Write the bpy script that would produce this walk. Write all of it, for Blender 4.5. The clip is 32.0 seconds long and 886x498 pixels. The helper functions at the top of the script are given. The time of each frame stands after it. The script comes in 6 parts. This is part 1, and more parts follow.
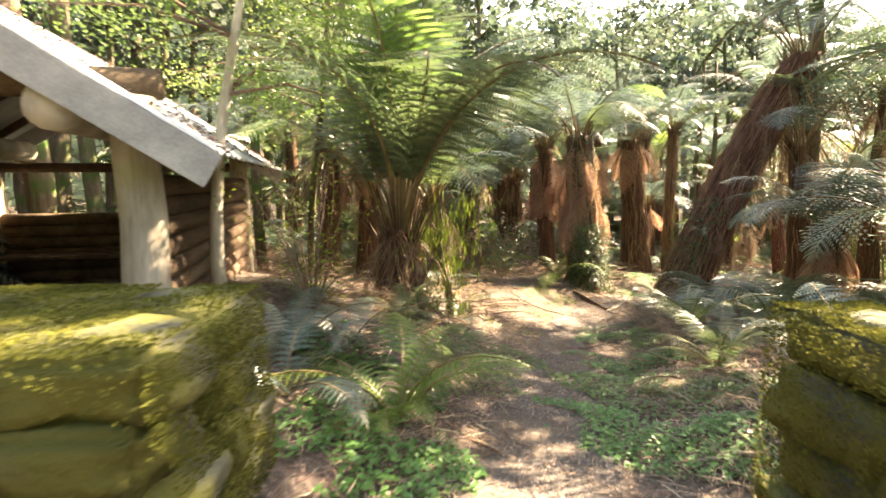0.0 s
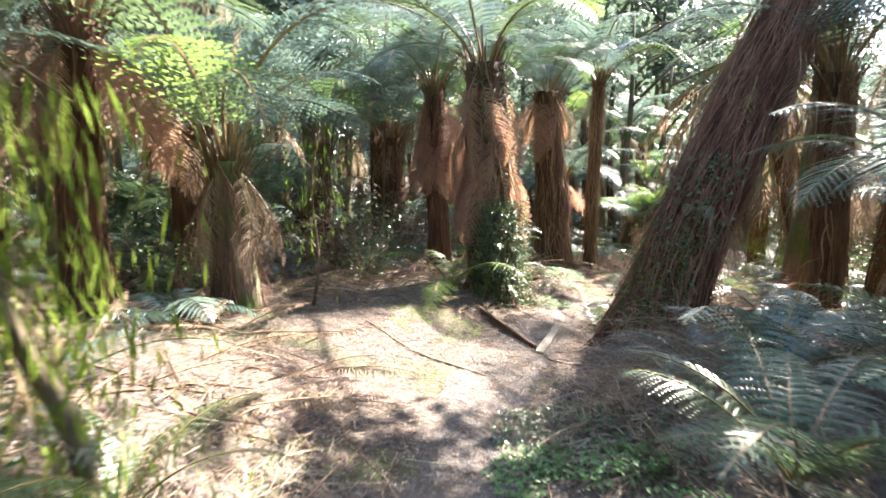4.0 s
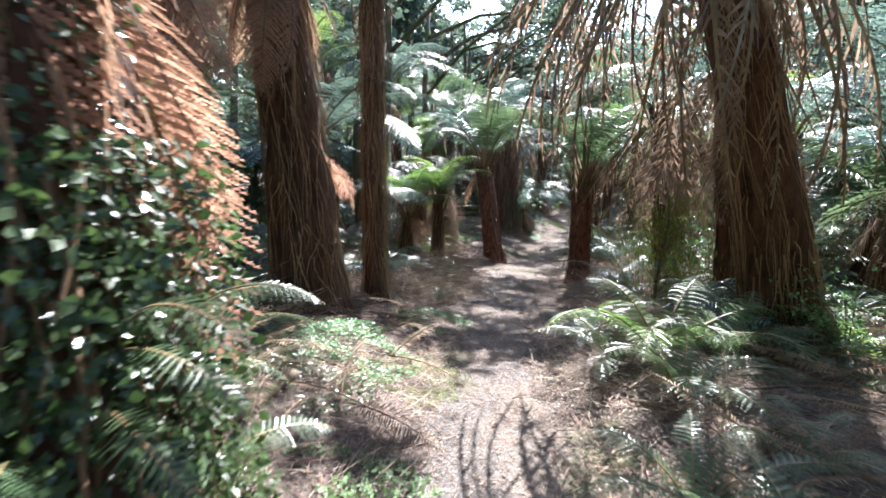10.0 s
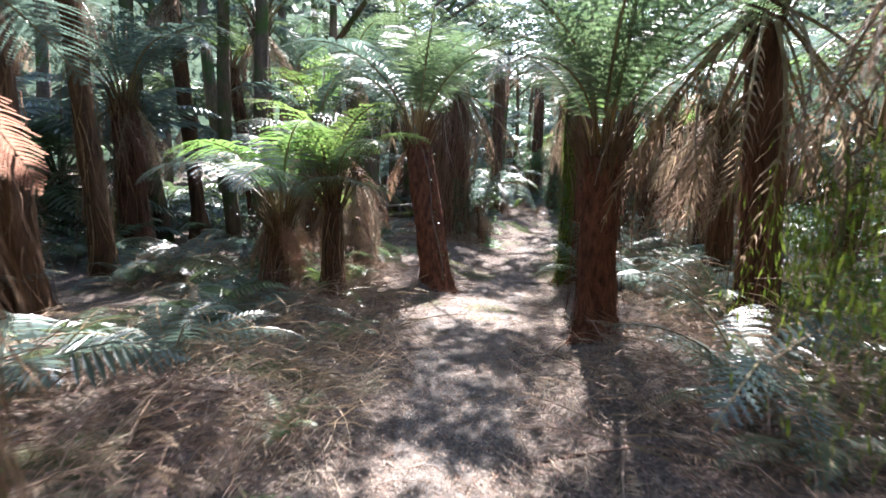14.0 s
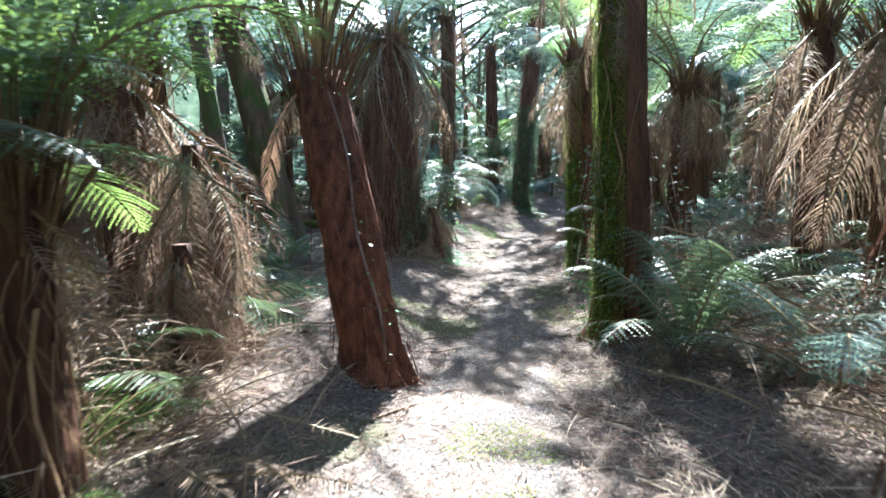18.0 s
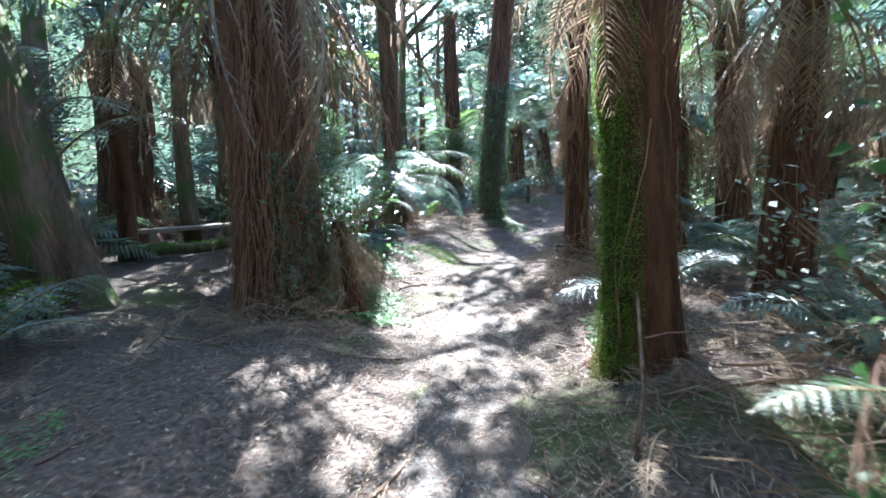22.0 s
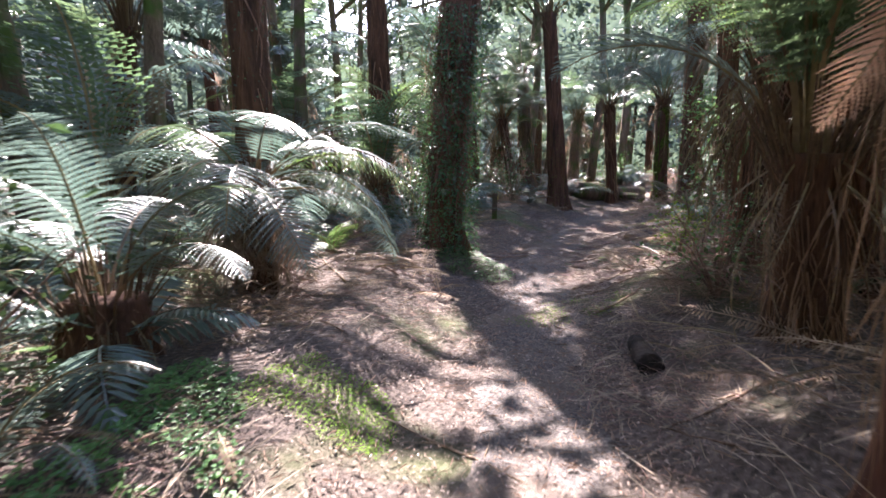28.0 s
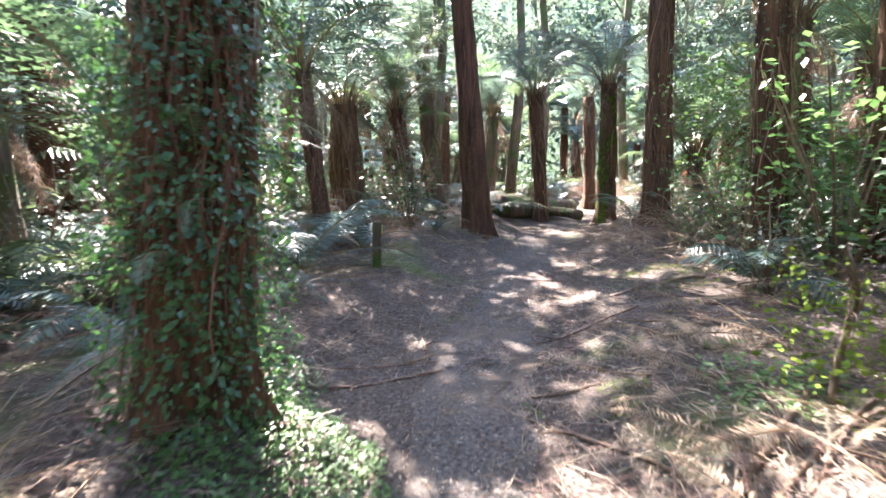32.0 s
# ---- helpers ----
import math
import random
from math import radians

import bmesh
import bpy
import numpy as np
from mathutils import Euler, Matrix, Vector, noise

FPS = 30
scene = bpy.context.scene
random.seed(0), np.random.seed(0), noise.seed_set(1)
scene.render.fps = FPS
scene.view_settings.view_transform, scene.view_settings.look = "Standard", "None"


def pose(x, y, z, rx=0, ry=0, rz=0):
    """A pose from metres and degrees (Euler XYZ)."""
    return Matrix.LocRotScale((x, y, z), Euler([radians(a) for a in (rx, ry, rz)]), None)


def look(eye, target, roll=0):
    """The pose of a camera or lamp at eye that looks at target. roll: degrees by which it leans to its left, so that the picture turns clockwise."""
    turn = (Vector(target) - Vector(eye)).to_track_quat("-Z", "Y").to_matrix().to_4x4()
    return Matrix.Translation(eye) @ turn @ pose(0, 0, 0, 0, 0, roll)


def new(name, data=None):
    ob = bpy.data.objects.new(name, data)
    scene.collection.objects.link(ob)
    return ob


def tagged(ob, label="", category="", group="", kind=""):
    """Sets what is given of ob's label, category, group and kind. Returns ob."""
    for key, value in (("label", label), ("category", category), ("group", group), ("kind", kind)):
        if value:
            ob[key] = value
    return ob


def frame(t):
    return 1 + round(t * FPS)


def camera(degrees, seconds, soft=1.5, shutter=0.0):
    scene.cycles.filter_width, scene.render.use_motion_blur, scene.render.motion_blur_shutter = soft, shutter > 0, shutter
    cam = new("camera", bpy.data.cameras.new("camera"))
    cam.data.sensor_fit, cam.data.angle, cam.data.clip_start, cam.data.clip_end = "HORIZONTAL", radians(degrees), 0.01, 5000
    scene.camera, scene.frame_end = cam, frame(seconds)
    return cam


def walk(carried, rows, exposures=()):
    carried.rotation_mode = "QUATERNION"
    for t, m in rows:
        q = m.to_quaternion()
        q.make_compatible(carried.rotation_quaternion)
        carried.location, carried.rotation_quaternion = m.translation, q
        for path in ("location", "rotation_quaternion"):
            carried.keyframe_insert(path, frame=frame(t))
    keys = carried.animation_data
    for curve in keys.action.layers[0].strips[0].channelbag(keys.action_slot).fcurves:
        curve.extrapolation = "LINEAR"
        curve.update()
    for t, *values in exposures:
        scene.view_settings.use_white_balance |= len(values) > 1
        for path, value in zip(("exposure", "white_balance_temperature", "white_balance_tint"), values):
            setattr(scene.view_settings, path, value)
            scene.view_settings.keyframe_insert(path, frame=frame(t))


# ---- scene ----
cam = camera(81.8, 32.0, 1.6, 0.5)
PATH = [
    (0, (0.0, 0.0, 1.5), (0.001, 1.982, 1.235), -0.3),
    (0.5, (0.123, 0.611, 1.486), (0.179, 2.591, 1.203), -0.5),
    (1, (0.169, 1.144, 1.501), (0.287, 3.119, 1.206), -0.7),
    (1.5, (0.288, 1.673, 1.475), (0.462, 3.642, 1.174), -0.7),
    (2, (0.403, 2.165, 1.405), (0.631, 4.127, 1.093), -0.7),
    (2.5, (0.574, 2.736, 1.328), (0.854, 4.69, 1.01), -0.7),
    (3, (0.744, 3.33, 1.228), (1.067, 5.277, 0.903), -0.4),
    (3.5, (0.928, 3.942, 1.154), (1.287, 5.882, 0.822), -0.2),
    (5.5, (1.536, 6.911, 0.654), (2.023, 8.82, 0.309), 4.2),
    (6, (1.664, 7.475, 0.6), (2.194, 9.373, 0.259), 4.4),
    (6.5, (1.827, 7.98, 0.564), (2.415, 9.862, 0.226), 4.4),
    (7, (1.963, 8.464, 0.532), (2.698, 10.294, 0.198), 3.9),
    (7.5, (2.211, 8.939, 0.492), (3.153, 10.672, 0.161), 3.1),
    (8, (2.413, 9.366, 0.463), (3.495, 11.014, 0.125), 2.3),
    (8.5, (2.605, 9.734, 0.463), (3.751, 11.338, 0.12), 1.9),
    (9, (2.893, 10.079, 0.457), (4.093, 11.641, 0.109), 1.7),
    (9.5, (3.162, 10.457, 0.433), (4.411, 11.979, 0.077), 1.4),
    (10, (3.496, 10.805, 0.418), (4.784, 12.293, 0.058), 1.2),
    (10.5, (3.92, 11.206, 0.383), (5.238, 12.666, 0.023), 1.2),
    (11, (4.398, 11.67, 0.273), (5.74, 13.108, -0.088), 1.1),
    (11.5, (4.934, 12.126, 0.17), (6.3, 13.542, -0.189), 1.1),
    (12, (5.481, 12.658, 0.075), (6.868, 14.053, -0.282), 1.3),
    (12.5, (6.021, 13.112, -0.019), (7.427, 14.49, -0.369), 1.2),
    (13, (6.513, 13.591, -0.115), (7.93, 14.959, -0.46), 1.2),
    (13.5, (7.028, 14.029, -0.187), (8.453, 15.39, -0.532), 1.1),
    (14, (7.491, 14.442, -0.211), (8.924, 15.793, -0.56), 1.0),
    (14.5, (7.92, 14.939, -0.253), (9.366, 16.275, -0.603), 1.1),
    (16.5, (9.638, 16.481, -0.589), (11.17, 17.722, -0.919), -1.3),
    (17, (10.013, 16.785, -0.611), (11.563, 18.003, -0.949), -1.2),
    (17.5, (10.393, 17.131, -0.619), (11.953, 18.335, -0.961), -1.3),
    (18, (10.756, 17.442, -0.628), (12.326, 18.633, -0.971), -1.4),
    (18.5, (11.232, 17.718, -0.665), (12.81, 18.899, -1.005), -1.6),
    (19, (11.712, 18.024, -0.748), (13.297, 19.198, -1.082), -1.8),
    (19.5, (12.238, 18.307, -0.795), (13.834, 19.465, -1.126), -1.8),
    (20, (12.763, 18.628, -0.845), (14.374, 19.766, -1.175), -1.6),
    (20.5, (13.219, 18.892, -0.881), (14.844, 20.011, -1.206), -1.8),
    (21, (13.712, 19.159, -0.921), (15.347, 20.265, -1.245), -1.8),
    (21.5, (14.228, 19.431, -0.949), (15.869, 20.528, -1.27), -1.8),
    (22, (14.735, 19.68, -0.993), (16.381, 20.771, -1.309), -1.8),
    (22.5, (15.145, 19.942, -1.041), (16.795, 21.028, -1.354), -1.7),
    (23, (15.537, 20.189, -1.048), (17.191, 21.269, -1.36), -1.4),
    (23.5, (15.91, 20.468, -1.064), (17.564, 21.549, -1.378), -1.3),
    (24, (16.296, 20.732, -1.079), (17.953, 21.809, -1.391), -1.2),
    (24.5, (16.796, 20.994, -1.095), (18.461, 22.057, -1.407), -1.5),
    (25, (17.28, 21.26, -1.124), (18.959, 22.302, -1.431), -1.6),
    (25.5, (17.787, 21.486, -1.144), (19.477, 22.511, -1.448), -1.6),
    (27.5, (19.422, 22.655, -1.138), (21.189, 23.541, -1.437), -0.8),
    (28, (19.921, 22.874, -1.148), (21.703, 23.729, -1.453), -0.8),
    (28.5, (20.392, 23.088, -1.152), (22.188, 23.908, -1.47), -0.7),
    (29, (20.98, 23.227, -1.213), (22.799, 23.998, -1.529), -1.1),
    (29.5, (21.581, 23.392, -1.231), (23.418, 24.116, -1.551), -1.0),
    (30, (22.202, 23.499, -1.204), (24.054, 24.182, -1.527), -0.8),
    (30.5, (22.815, 23.653, -1.186), (24.679, 24.302, -1.507), -0.6),
    (31, (23.426, 23.839, -1.149), (25.304, 24.451, -1.462), -0.7),
    (31.5, (24.031, 24.024, -1.128), (25.925, 24.593, -1.425), -0.8),
    (32, (24.621, 24.208, -1.114), (26.531, 24.733, -1.396), -0.9),
]
walk(cam, [(t, look(eye, target, roll)) for t, eye, target, roll in PATH], [(0.0, 3.50, 10000, 15), (2.0, 3.45, 8100, 15), (4.0, 3.40, 6700, 13), (6.0, 2.87, 6000, 14), (8.0, 3.37, 5800, 16), (10.0, 2.74, 5800, 13), (12.0, 2.87, 6200, 17), (14.0, 3.05, 6000, 16), (17.0, 3.20, 5700, 8), (20.0, 3.53, 5300, 4), (23.0, 3.56, 5300, 12), (25.0, 3.53, 5700, 26), (28.0, 3.20, 6300, 27), (30.0, 3.20, 6400, 25), (31.0, 3.70, 6100, 13), (32.0, 4.20, 6400, 19)])

# ---- light ----
SUN_TO = Vector((0.829 * math.cos(radians(43)), 0.559 * math.cos(radians(43)), math.sin(radians(43))))
world = bpy.data.worlds.new("sky")
scene.world = world
world.use_nodes = True
sky = world.node_tree.nodes.new("ShaderNodeTexSky")
sky.sky_type, sky.sun_disc = "NISHITA", False
sky.sun_elevation, sky.sun_rotation = radians(43), math.atan2(0.829, 0.559)
world.node_tree.links.new(sky.outputs["Color"], world.node_tree.nodes["Background"].inputs["Color"])
world.node_tree.nodes["Background"].inputs["Strength"].default_value = 0.1
sun = new("sun", bpy.data.lights.new("sun", "SUN"))
sun.data.energy, sun.data.angle, sun.data.color = 5.0, radians(0.55), (1.0, 0.95, 0.87)
sun.matrix_basis = look(SUN_TO * 40, (0, 0, 0))


# ---- materials ----
def node_mat(name, dark, light, rough=0.85, scale=6.0, fine=60.0, bump=0.4, spec=0.3, stretch=(1, 1, 1), thin=0.0, vary=0.25, third=None, third_scale=1.2, third_amount=0.5):
    """A two-scale noise material. thin: the share of light let through; vary: the spread from object to object and island to island."""
    m = bpy.data.materials.new(name)
    m.use_nodes = True
    nt = m.node_tree
    N, L = nt.nodes, nt.links
    N.clear()
    out, bsdf = N.new("ShaderNodeOutputMaterial"), N.new("ShaderNodeBsdfPrincipled")
    co, mp = N.new("ShaderNodeTexCoord"), N.new("ShaderNodeMapping")
    mp.inputs["Scale"].default_value = stretch
    L.new(co.outputs["Object"], mp.inputs["Vector"])
    n1, n2 = N.new("ShaderNodeTexNoise"), N.new("ShaderNodeTexNoise")
    n1.inputs["Scale"].default_value, n1.inputs["Detail"].default_value = scale, 6
    n2.inputs["Scale"].default_value, n2.inputs["Detail"].default_value = fine, 3
    for n in (n1, n2):
        L.new(mp.outputs["Vector"], n.inputs["Vector"])
    add = N.new("ShaderNodeMath")
    add.operation = "MULTIPLY_ADD"
    add.inputs[1].default_value = 0.5
    L.new(n2.outputs["Fac"], add.inputs[0])
    L.new(n1.outputs["Fac"], add.inputs[2])
    ramp = N.new("ShaderNodeValToRGB")
    ramp.color_ramp.elements[0].position, ramp.color_ramp.elements[1].position = 0.5, 1.0
    ramp.color_ramp.elements[0].color, ramp.color_ramp.elements[1].color = (*dark, 1), (*light, 1)
    L.new(add.outputs[0], ramp.inputs["Fac"])
    colour = ramp.outputs["Color"]
    if third:
        n3, r3, mix3 = N.new("ShaderNodeTexNoise"), N.new("ShaderNodeValToRGB"), N.new("ShaderNodeMix")
        n3.inputs["Scale"].default_value, n3.inputs["Detail"].default_value = third_scale, 5
        L.new(co.outputs["Object"], n3.inputs["Vector"])
        r3.color_ramp.elements[0].position, r3.color_ramp.elements[1].position = 1 - third_amount - 0.08, 1 - third_amount + 0.1
        L.new(n3.outputs["Fac"], r3.inputs["Fac"])
        mix3.data_type = "RGBA"
        L.new(r3.outputs["Color"], mix3.inputs["Factor"])
        L.new(colour, mix3.inputs["A"])
        mix3.inputs["B"].default_value = (*third, 1)
        colour = mix3.outputs["Result"]
    if vary:
        inf, geo, sm, mr, hsv = N.new("ShaderNodeObjectInfo"), N.new("ShaderNodeNewGeometry"), N.new("ShaderNodeMath"), N.new("ShaderNodeMapRange"), N.new("ShaderNodeHueSaturation")
        L.new(inf.outputs["Random"], sm.inputs[0])
        L.new(geo.outputs["Random Per Island"], sm.inputs[1])
        mr.inputs["From Max"].default_value = 2.0
        mr.inputs["To Min"].default_value, mr.inputs["To Max"].default_value = 1 - vary, 1 + vary
        L.new(sm.outputs[0], mr.inputs["Value"])
        L.new(mr.outputs[0], hsv.inputs["Value"])
        hue = N.new("ShaderNodeMapRange")
        hue.inputs["To Min"].default_value, hue.inputs["To Max"].default_value = 0.5 - 0.05 * vary, 0.5 + 0.05 * vary
        L.new(inf.outputs["Random"], hue.inputs["Value"])
        L.new(hue.outputs[0], hsv.inputs["Hue"])
        L.new(colour, hsv.inputs["Color"])
        colour = hsv.outputs["Color"]
    L.new(colour, bsdf.inputs["Base Color"])
    bsdf.inputs["Roughness"].default_value = rough
    bsdf.inputs["Specular IOR Level"].default_value = spec
    if bump:
        bp = N.new("ShaderNodeBump")
        bp.inputs["Strength"].default_value, bp.inputs["Distance"].default_value = bump, 0.03
        L.new(add.outputs[0], bp.inputs["Height"])
        L.new(bp.outputs["Normal"], bsdf.inputs["Normal"])
    if thin:
        tr, mix = N.new("ShaderNodeBsdfTranslucent"), N.new("ShaderNodeMixShader")
        warm = N.new("ShaderNodeHueSaturation")
        warm.inputs["Saturation"].default_value, warm.inputs["Value"].default_value = 0.98, 1.5
        L.new(colour, warm.inputs["Color"])
        L.new(warm.outputs["Color"], tr.inputs["Color"])
        mix.inputs["Fac"].default_value = thin
        L.new(bsdf.outputs[0], mix.inputs[1])
        L.new(tr.outputs[0], mix.inputs[2])
        L.new(mix.outputs[0], out.inputs["Surface"])
    else:
        L.new(bsdf.outputs[0], out.inputs["Surface"])
    return m


FROND = node_mat("frond_green", (0.045, 0.08, 0.034), (0.115, 0.165, 0.075), 0.34, 3, 30, 0, 0.7, thin=0.36, vary=0.35)
FROND_BLUE = node_mat("frond_blue_green", (0.052, 0.09, 0.072), (0.12, 0.17, 0.135), 0.34, 3, 30, 0, 1.0, thin=0.32, vary=0.35)
FROND_LIME = node_mat("frond_young", (0.075, 0.14, 0.03), (0.17, 0.25, 0.065), 0.42, 3, 30, 0, 0.4, thin=0.45, vary=0.25)
FROND_DEAD = node_mat("frond_dead", (0.12, 0.076, 0.052), (0.36, 0.255, 0.18), 0.75, 4, 40, 0, 0.25, thin=0.25, vary=0.35)
FROND_RUST = node_mat("frond_rust", (0.22, 0.118, 0.076), (0.47, 0.285, 0.195), 0.7, 4, 40, 0, 0.3, thin=0.42, vary=0.3)
FROND_OLD = node_mat("frond_old", (0.055, 0.036, 0.024), (0.24, 0.16, 0.105), 0.8, 4, 40, 0, 0.25, thin=0.12, vary=0.4)
STIPE = node_mat("stipe", (0.1, 0.065, 0.03), (0.26, 0.19, 0.09), 0.5, 8, 60, 0.1, 0.4, vary=0.3)
FIBRE = node_mat("trunk_fibre", (0.026, 0.014, 0.009), (0.15, 0.075, 0.042), 0.9, 9, 60, 1.0, 0.2, stretch=(1, 1, 0.16), vary=0.2)
FIBRE_RED = node_mat("trunk_red_fibre", (0.03, 0.012, 0.008), (0.23, 0.09, 0.05), 0.9, 16, 110, 1.0, 0.2, stretch=(1, 1, 0.4), vary=0.1)
STRAND = node_mat("root_strand", (0.1, 0.05, 0.028), (0.33, 0.2, 0.12), 0.85, 5, 40, 0.2, 0.2, stretch=(1, 1, 0.2), vary=0.4)
MOSS = node_mat("moss", (0.055, 0.1, 0.012), (0.2, 0.29, 0.04), 0.9, 9, 90, 0.5, 0.15, thin=0.25, vary=0.35)
IVY = node_mat("climber_leaf", (0.022, 0.055, 0.015), (0.07, 0.13, 0.038), 0.35, 5, 40, 0, 0.5, thin=0.25, vary=0.4)
HERB = node_mat("herb_leaf", (0.05, 0.12, 0.03), (0.13, 0.24, 0.07), 0.45, 5, 40, 0, 0.4, thin=0.3, vary=0.4)
BARK = node_mat("bark", (0.05, 0.036, 0.024), (0.2, 0.15, 0.11), 0.9, 6, 50, 0.8, 0.2, stretch=(1, 1, 0.2), vary=0.25, third=(0.06, 0.1, 0.025), third_scale=2.0, third_amount=0.45)
SOIL = node_mat("soil_litter", (0.034, 0.027, 0.023), (0.19, 0.15, 0.125), 0.95, 26, 190, 0.8, 0.2, vary=0, third=(0.085, 0.11, 0.035), third_scale=0.7, third_amount=0.36)
GRAVEL = node_mat("path_gravel", (0.042, 0.037, 0.035), (0.22, 0.19, 0.17), 0.95, 38, 240, 0.8, 0.2, vary=0, third=(0.17, 0.135, 0.11), third_scale=1.6, third_amount=0.45)
LITTER = node_mat("dry_leaf", (0.14, 0.105, 0.08), (0.42, 0.34, 0.28), 0.75, 5, 40, 0, 0.35, thin=0.15, vary=0.5)
LITTER_RED = node_mat("dry_frond_bits", (0.13, 0.085, 0.062), (0.34, 0.23, 0.17), 0.8, 5, 40, 0, 0.3, thin=0.1, vary=0.45)
STICK = node_mat("stick", (0.08, 0.05, 0.034), (0.3, 0.21, 0.15), 0.85, 6, 50, 0.5, 0.2, vary=0.4)
STONE = node_mat("dark_stone", (0.035, 0.036, 0.036), (0.13, 0.13, 0.125), 0.85, 5, 40, 0.9, 0.3, vary=0.15, third=(0.1, 0.1, 0.026), third_scale=2.6, third_amount=0.58)
LOG_WALL = node_mat("log_wood", (0.05, 0.033, 0.022), (0.17, 0.115, 0.075), 0.85, 5, 45, 0.6, 0.2, stretch=(1, 0.15, 1), vary=0.25)
POST_WOOD = node_mat("post_wood", (0.2, 0.17, 0.13), (0.5, 0.45, 0.37), 0.8, 4, 40, 0.4, 0.2, stretch=(1, 1, 0.15), vary=0.12, third=(0.22, 0.22, 0.08), third_scale=1.5, third_amount=0.4)
FASCIA = node_mat("weathered_board", (0.26, 0.26, 0.26), (0.46, 0.46, 0.45), 0.75, 5, 50, 0.2, 0.3, stretch=(1, 0.2, 1), vary=0.08)
TIN = node_mat("corrugated_steel", (0.5, 0.52, 0.55), (0.72, 0.74, 0.76), 0.42, 2, 30, 0.05, 0.5, vary=0.05)
FAR_LEAF = node_mat("far_leaf", (0.035, 0.056, 0.036), (0.105, 0.14, 0.09), 0.5, 1.5, 12, 0, 0.5, thin=0.3, vary=0.45)
PALE_WOOD = node_mat("sawn_timber", (0.16, 0.13, 0.1), (0.38, 0.33, 0.27), 0.8, 5, 50, 0.3, 0.2, stretch=(0.2, 1, 1), vary=0.15)
MOSS_SKIN = node_mat("moss_skin", (0.022, 0.03, 0.006), (0.1, 0.14, 0.022), 0.95, 14, 120, 1.0, 0.1, vary=0.1, third=(0.05, 0.035, 0.02), third_scale=5, third_amount=0.45)
LICHEN = node_mat("lichen", (0.4, 0.42, 0.42), (0.66, 0.68, 0.67), 0.9, 20, 90, 0.3, 0.2, vary=0.1)
YOUNG = node_mat("young_leaf", (0.085, 0.14, 0.03), (0.2, 0.27, 0.075), 0.4, 5, 40, 0, 0.45, thin=0.45, vary=0.35)
TRUNK_MOSS = node_mat("trunk_moss", (0.05, 0.085, 0.012), (0.18, 0.25, 0.04), 0.9, 9, 90, 0.3, 0.15, thin=0.3, vary=0.4)
STONE_MOSS = node_mat("stone_moss", (0.045, 0.056, 0.012), (0.17, 0.175, 0.04), 0.95, 4, 60, 0.3, 0.1, thin=0.15, vary=0.25)
OLD_STIPE = node_mat("old_stipe", (0.045, 0.026, 0.014), (0.17, 0.11, 0.055), 0.7, 8, 60, 0.2, 0.3, vary=0.35)
TWIG = node_mat("dry_twig", (0.08, 0.056, 0.042), (0.36, 0.275, 0.21), 0.8, 3, 40, 0, 0.25, vary=0.55)
ROTTEN = node_mat("rotten_wood", (0.01, 0.008, 0.007), (0.05, 0.04, 0.033), 0.9, 9, 60, 1.0, 0.2, vary=0.1)
ORANGE = node_mat("orange_plastic", (0.6, 0.12, 0.03), (0.75, 0.2, 0.05), 0.5, 10, 60, 0.05, 0.4, vary=0.1)


# ---- mesh helpers ----
R = random.Random(11)


def mesh_of(name, verts, faces, material, smooth=False):
    me = bpy.data.meshes.new(name)
    me.from_pydata([tuple(v) for v in verts], [], faces)
    me.materials.append(material)
    if smooth:
        me.polygons.foreach_set("use_smooth", [True] * len(me.polygons))
    me.update()
    return me


def child(name, mesh, parent, m=None, label=""):
    ob = new(name, mesh)
    ob.parent = parent
    if m is not None:
        ob.matrix_basis = m
    return tagged(ob, label)


def part(name, bm, material, parent, label="", m=None, smooth=False):
    me = bpy.data.meshes.new(name)
    bm.to_mesh(me)
    bm.free()
    me.materials.append(material)
    if smooth:
        me.polygons.foreach_set("use_smooth", [True] * len(me.polygons))
    return child(name, me, parent, m, label)


def thing(name, m, label, category, group="", kind=""):
    ob = tagged(new(name), label, category, group, kind)
    ob.empty_display_size = 0.1
    ob.matrix_basis = m
    return ob


def box_bm(sx, sy, sz, bevel=0.01, m=None):
    bm = bmesh.new()
    bmesh.ops.create_cube(bm, size=1)
    bmesh.ops.scale(bm, vec=(sx, sy, sz), verts=bm.verts)
    if bevel:
        bmesh.ops.bevel(bm, geom=bm.edges[:], offset=bevel, segments=2, affect="EDGES")
    if m is not None:
        bmesh.ops.transform(bm, matrix=m, verts=bm.verts)
    return bm


def tube(points, radii, sides=8, rough=0.0, seed=0, cap=True):
    """Vertices and faces of a bent tube through points."""
    rr = random.Random(seed)
    verts, faces = [], []
    pts = [Vector(p) for p in points]
    side = Vector((1, 0, 0))
    for i, p in enumerate(pts):
        d = (pts[min(i + 1, len(pts) - 1)] - pts[max(i - 1, 0)]).normalized()
        if abs(d.dot(side)) > 0.9:
            side = Vector((0, 1, 0))
        side = (side - d * side.dot(d)).normalized()
        up = d.cross(side)
        for k in range(sides):
            a = 2 * math.pi * k / sides
            r = radii[i] * (1 + rough * rr.uniform(-1, 1))
            verts.append(p + side * (math.cos(a) * r) + up * (math.sin(a) * r))
    for i in range(len(pts) - 1):
        for k in range(sides):
            a, b = i * sides + k, i * sides + (k + 1) % sides
            faces.append((a, b, b + sides, a + sides))
    if cap:
        faces.append(tuple(range(sides - 1, -1, -1)))
        faces.append(tuple(range(len(verts) - sides, len(verts))))
    return verts, faces


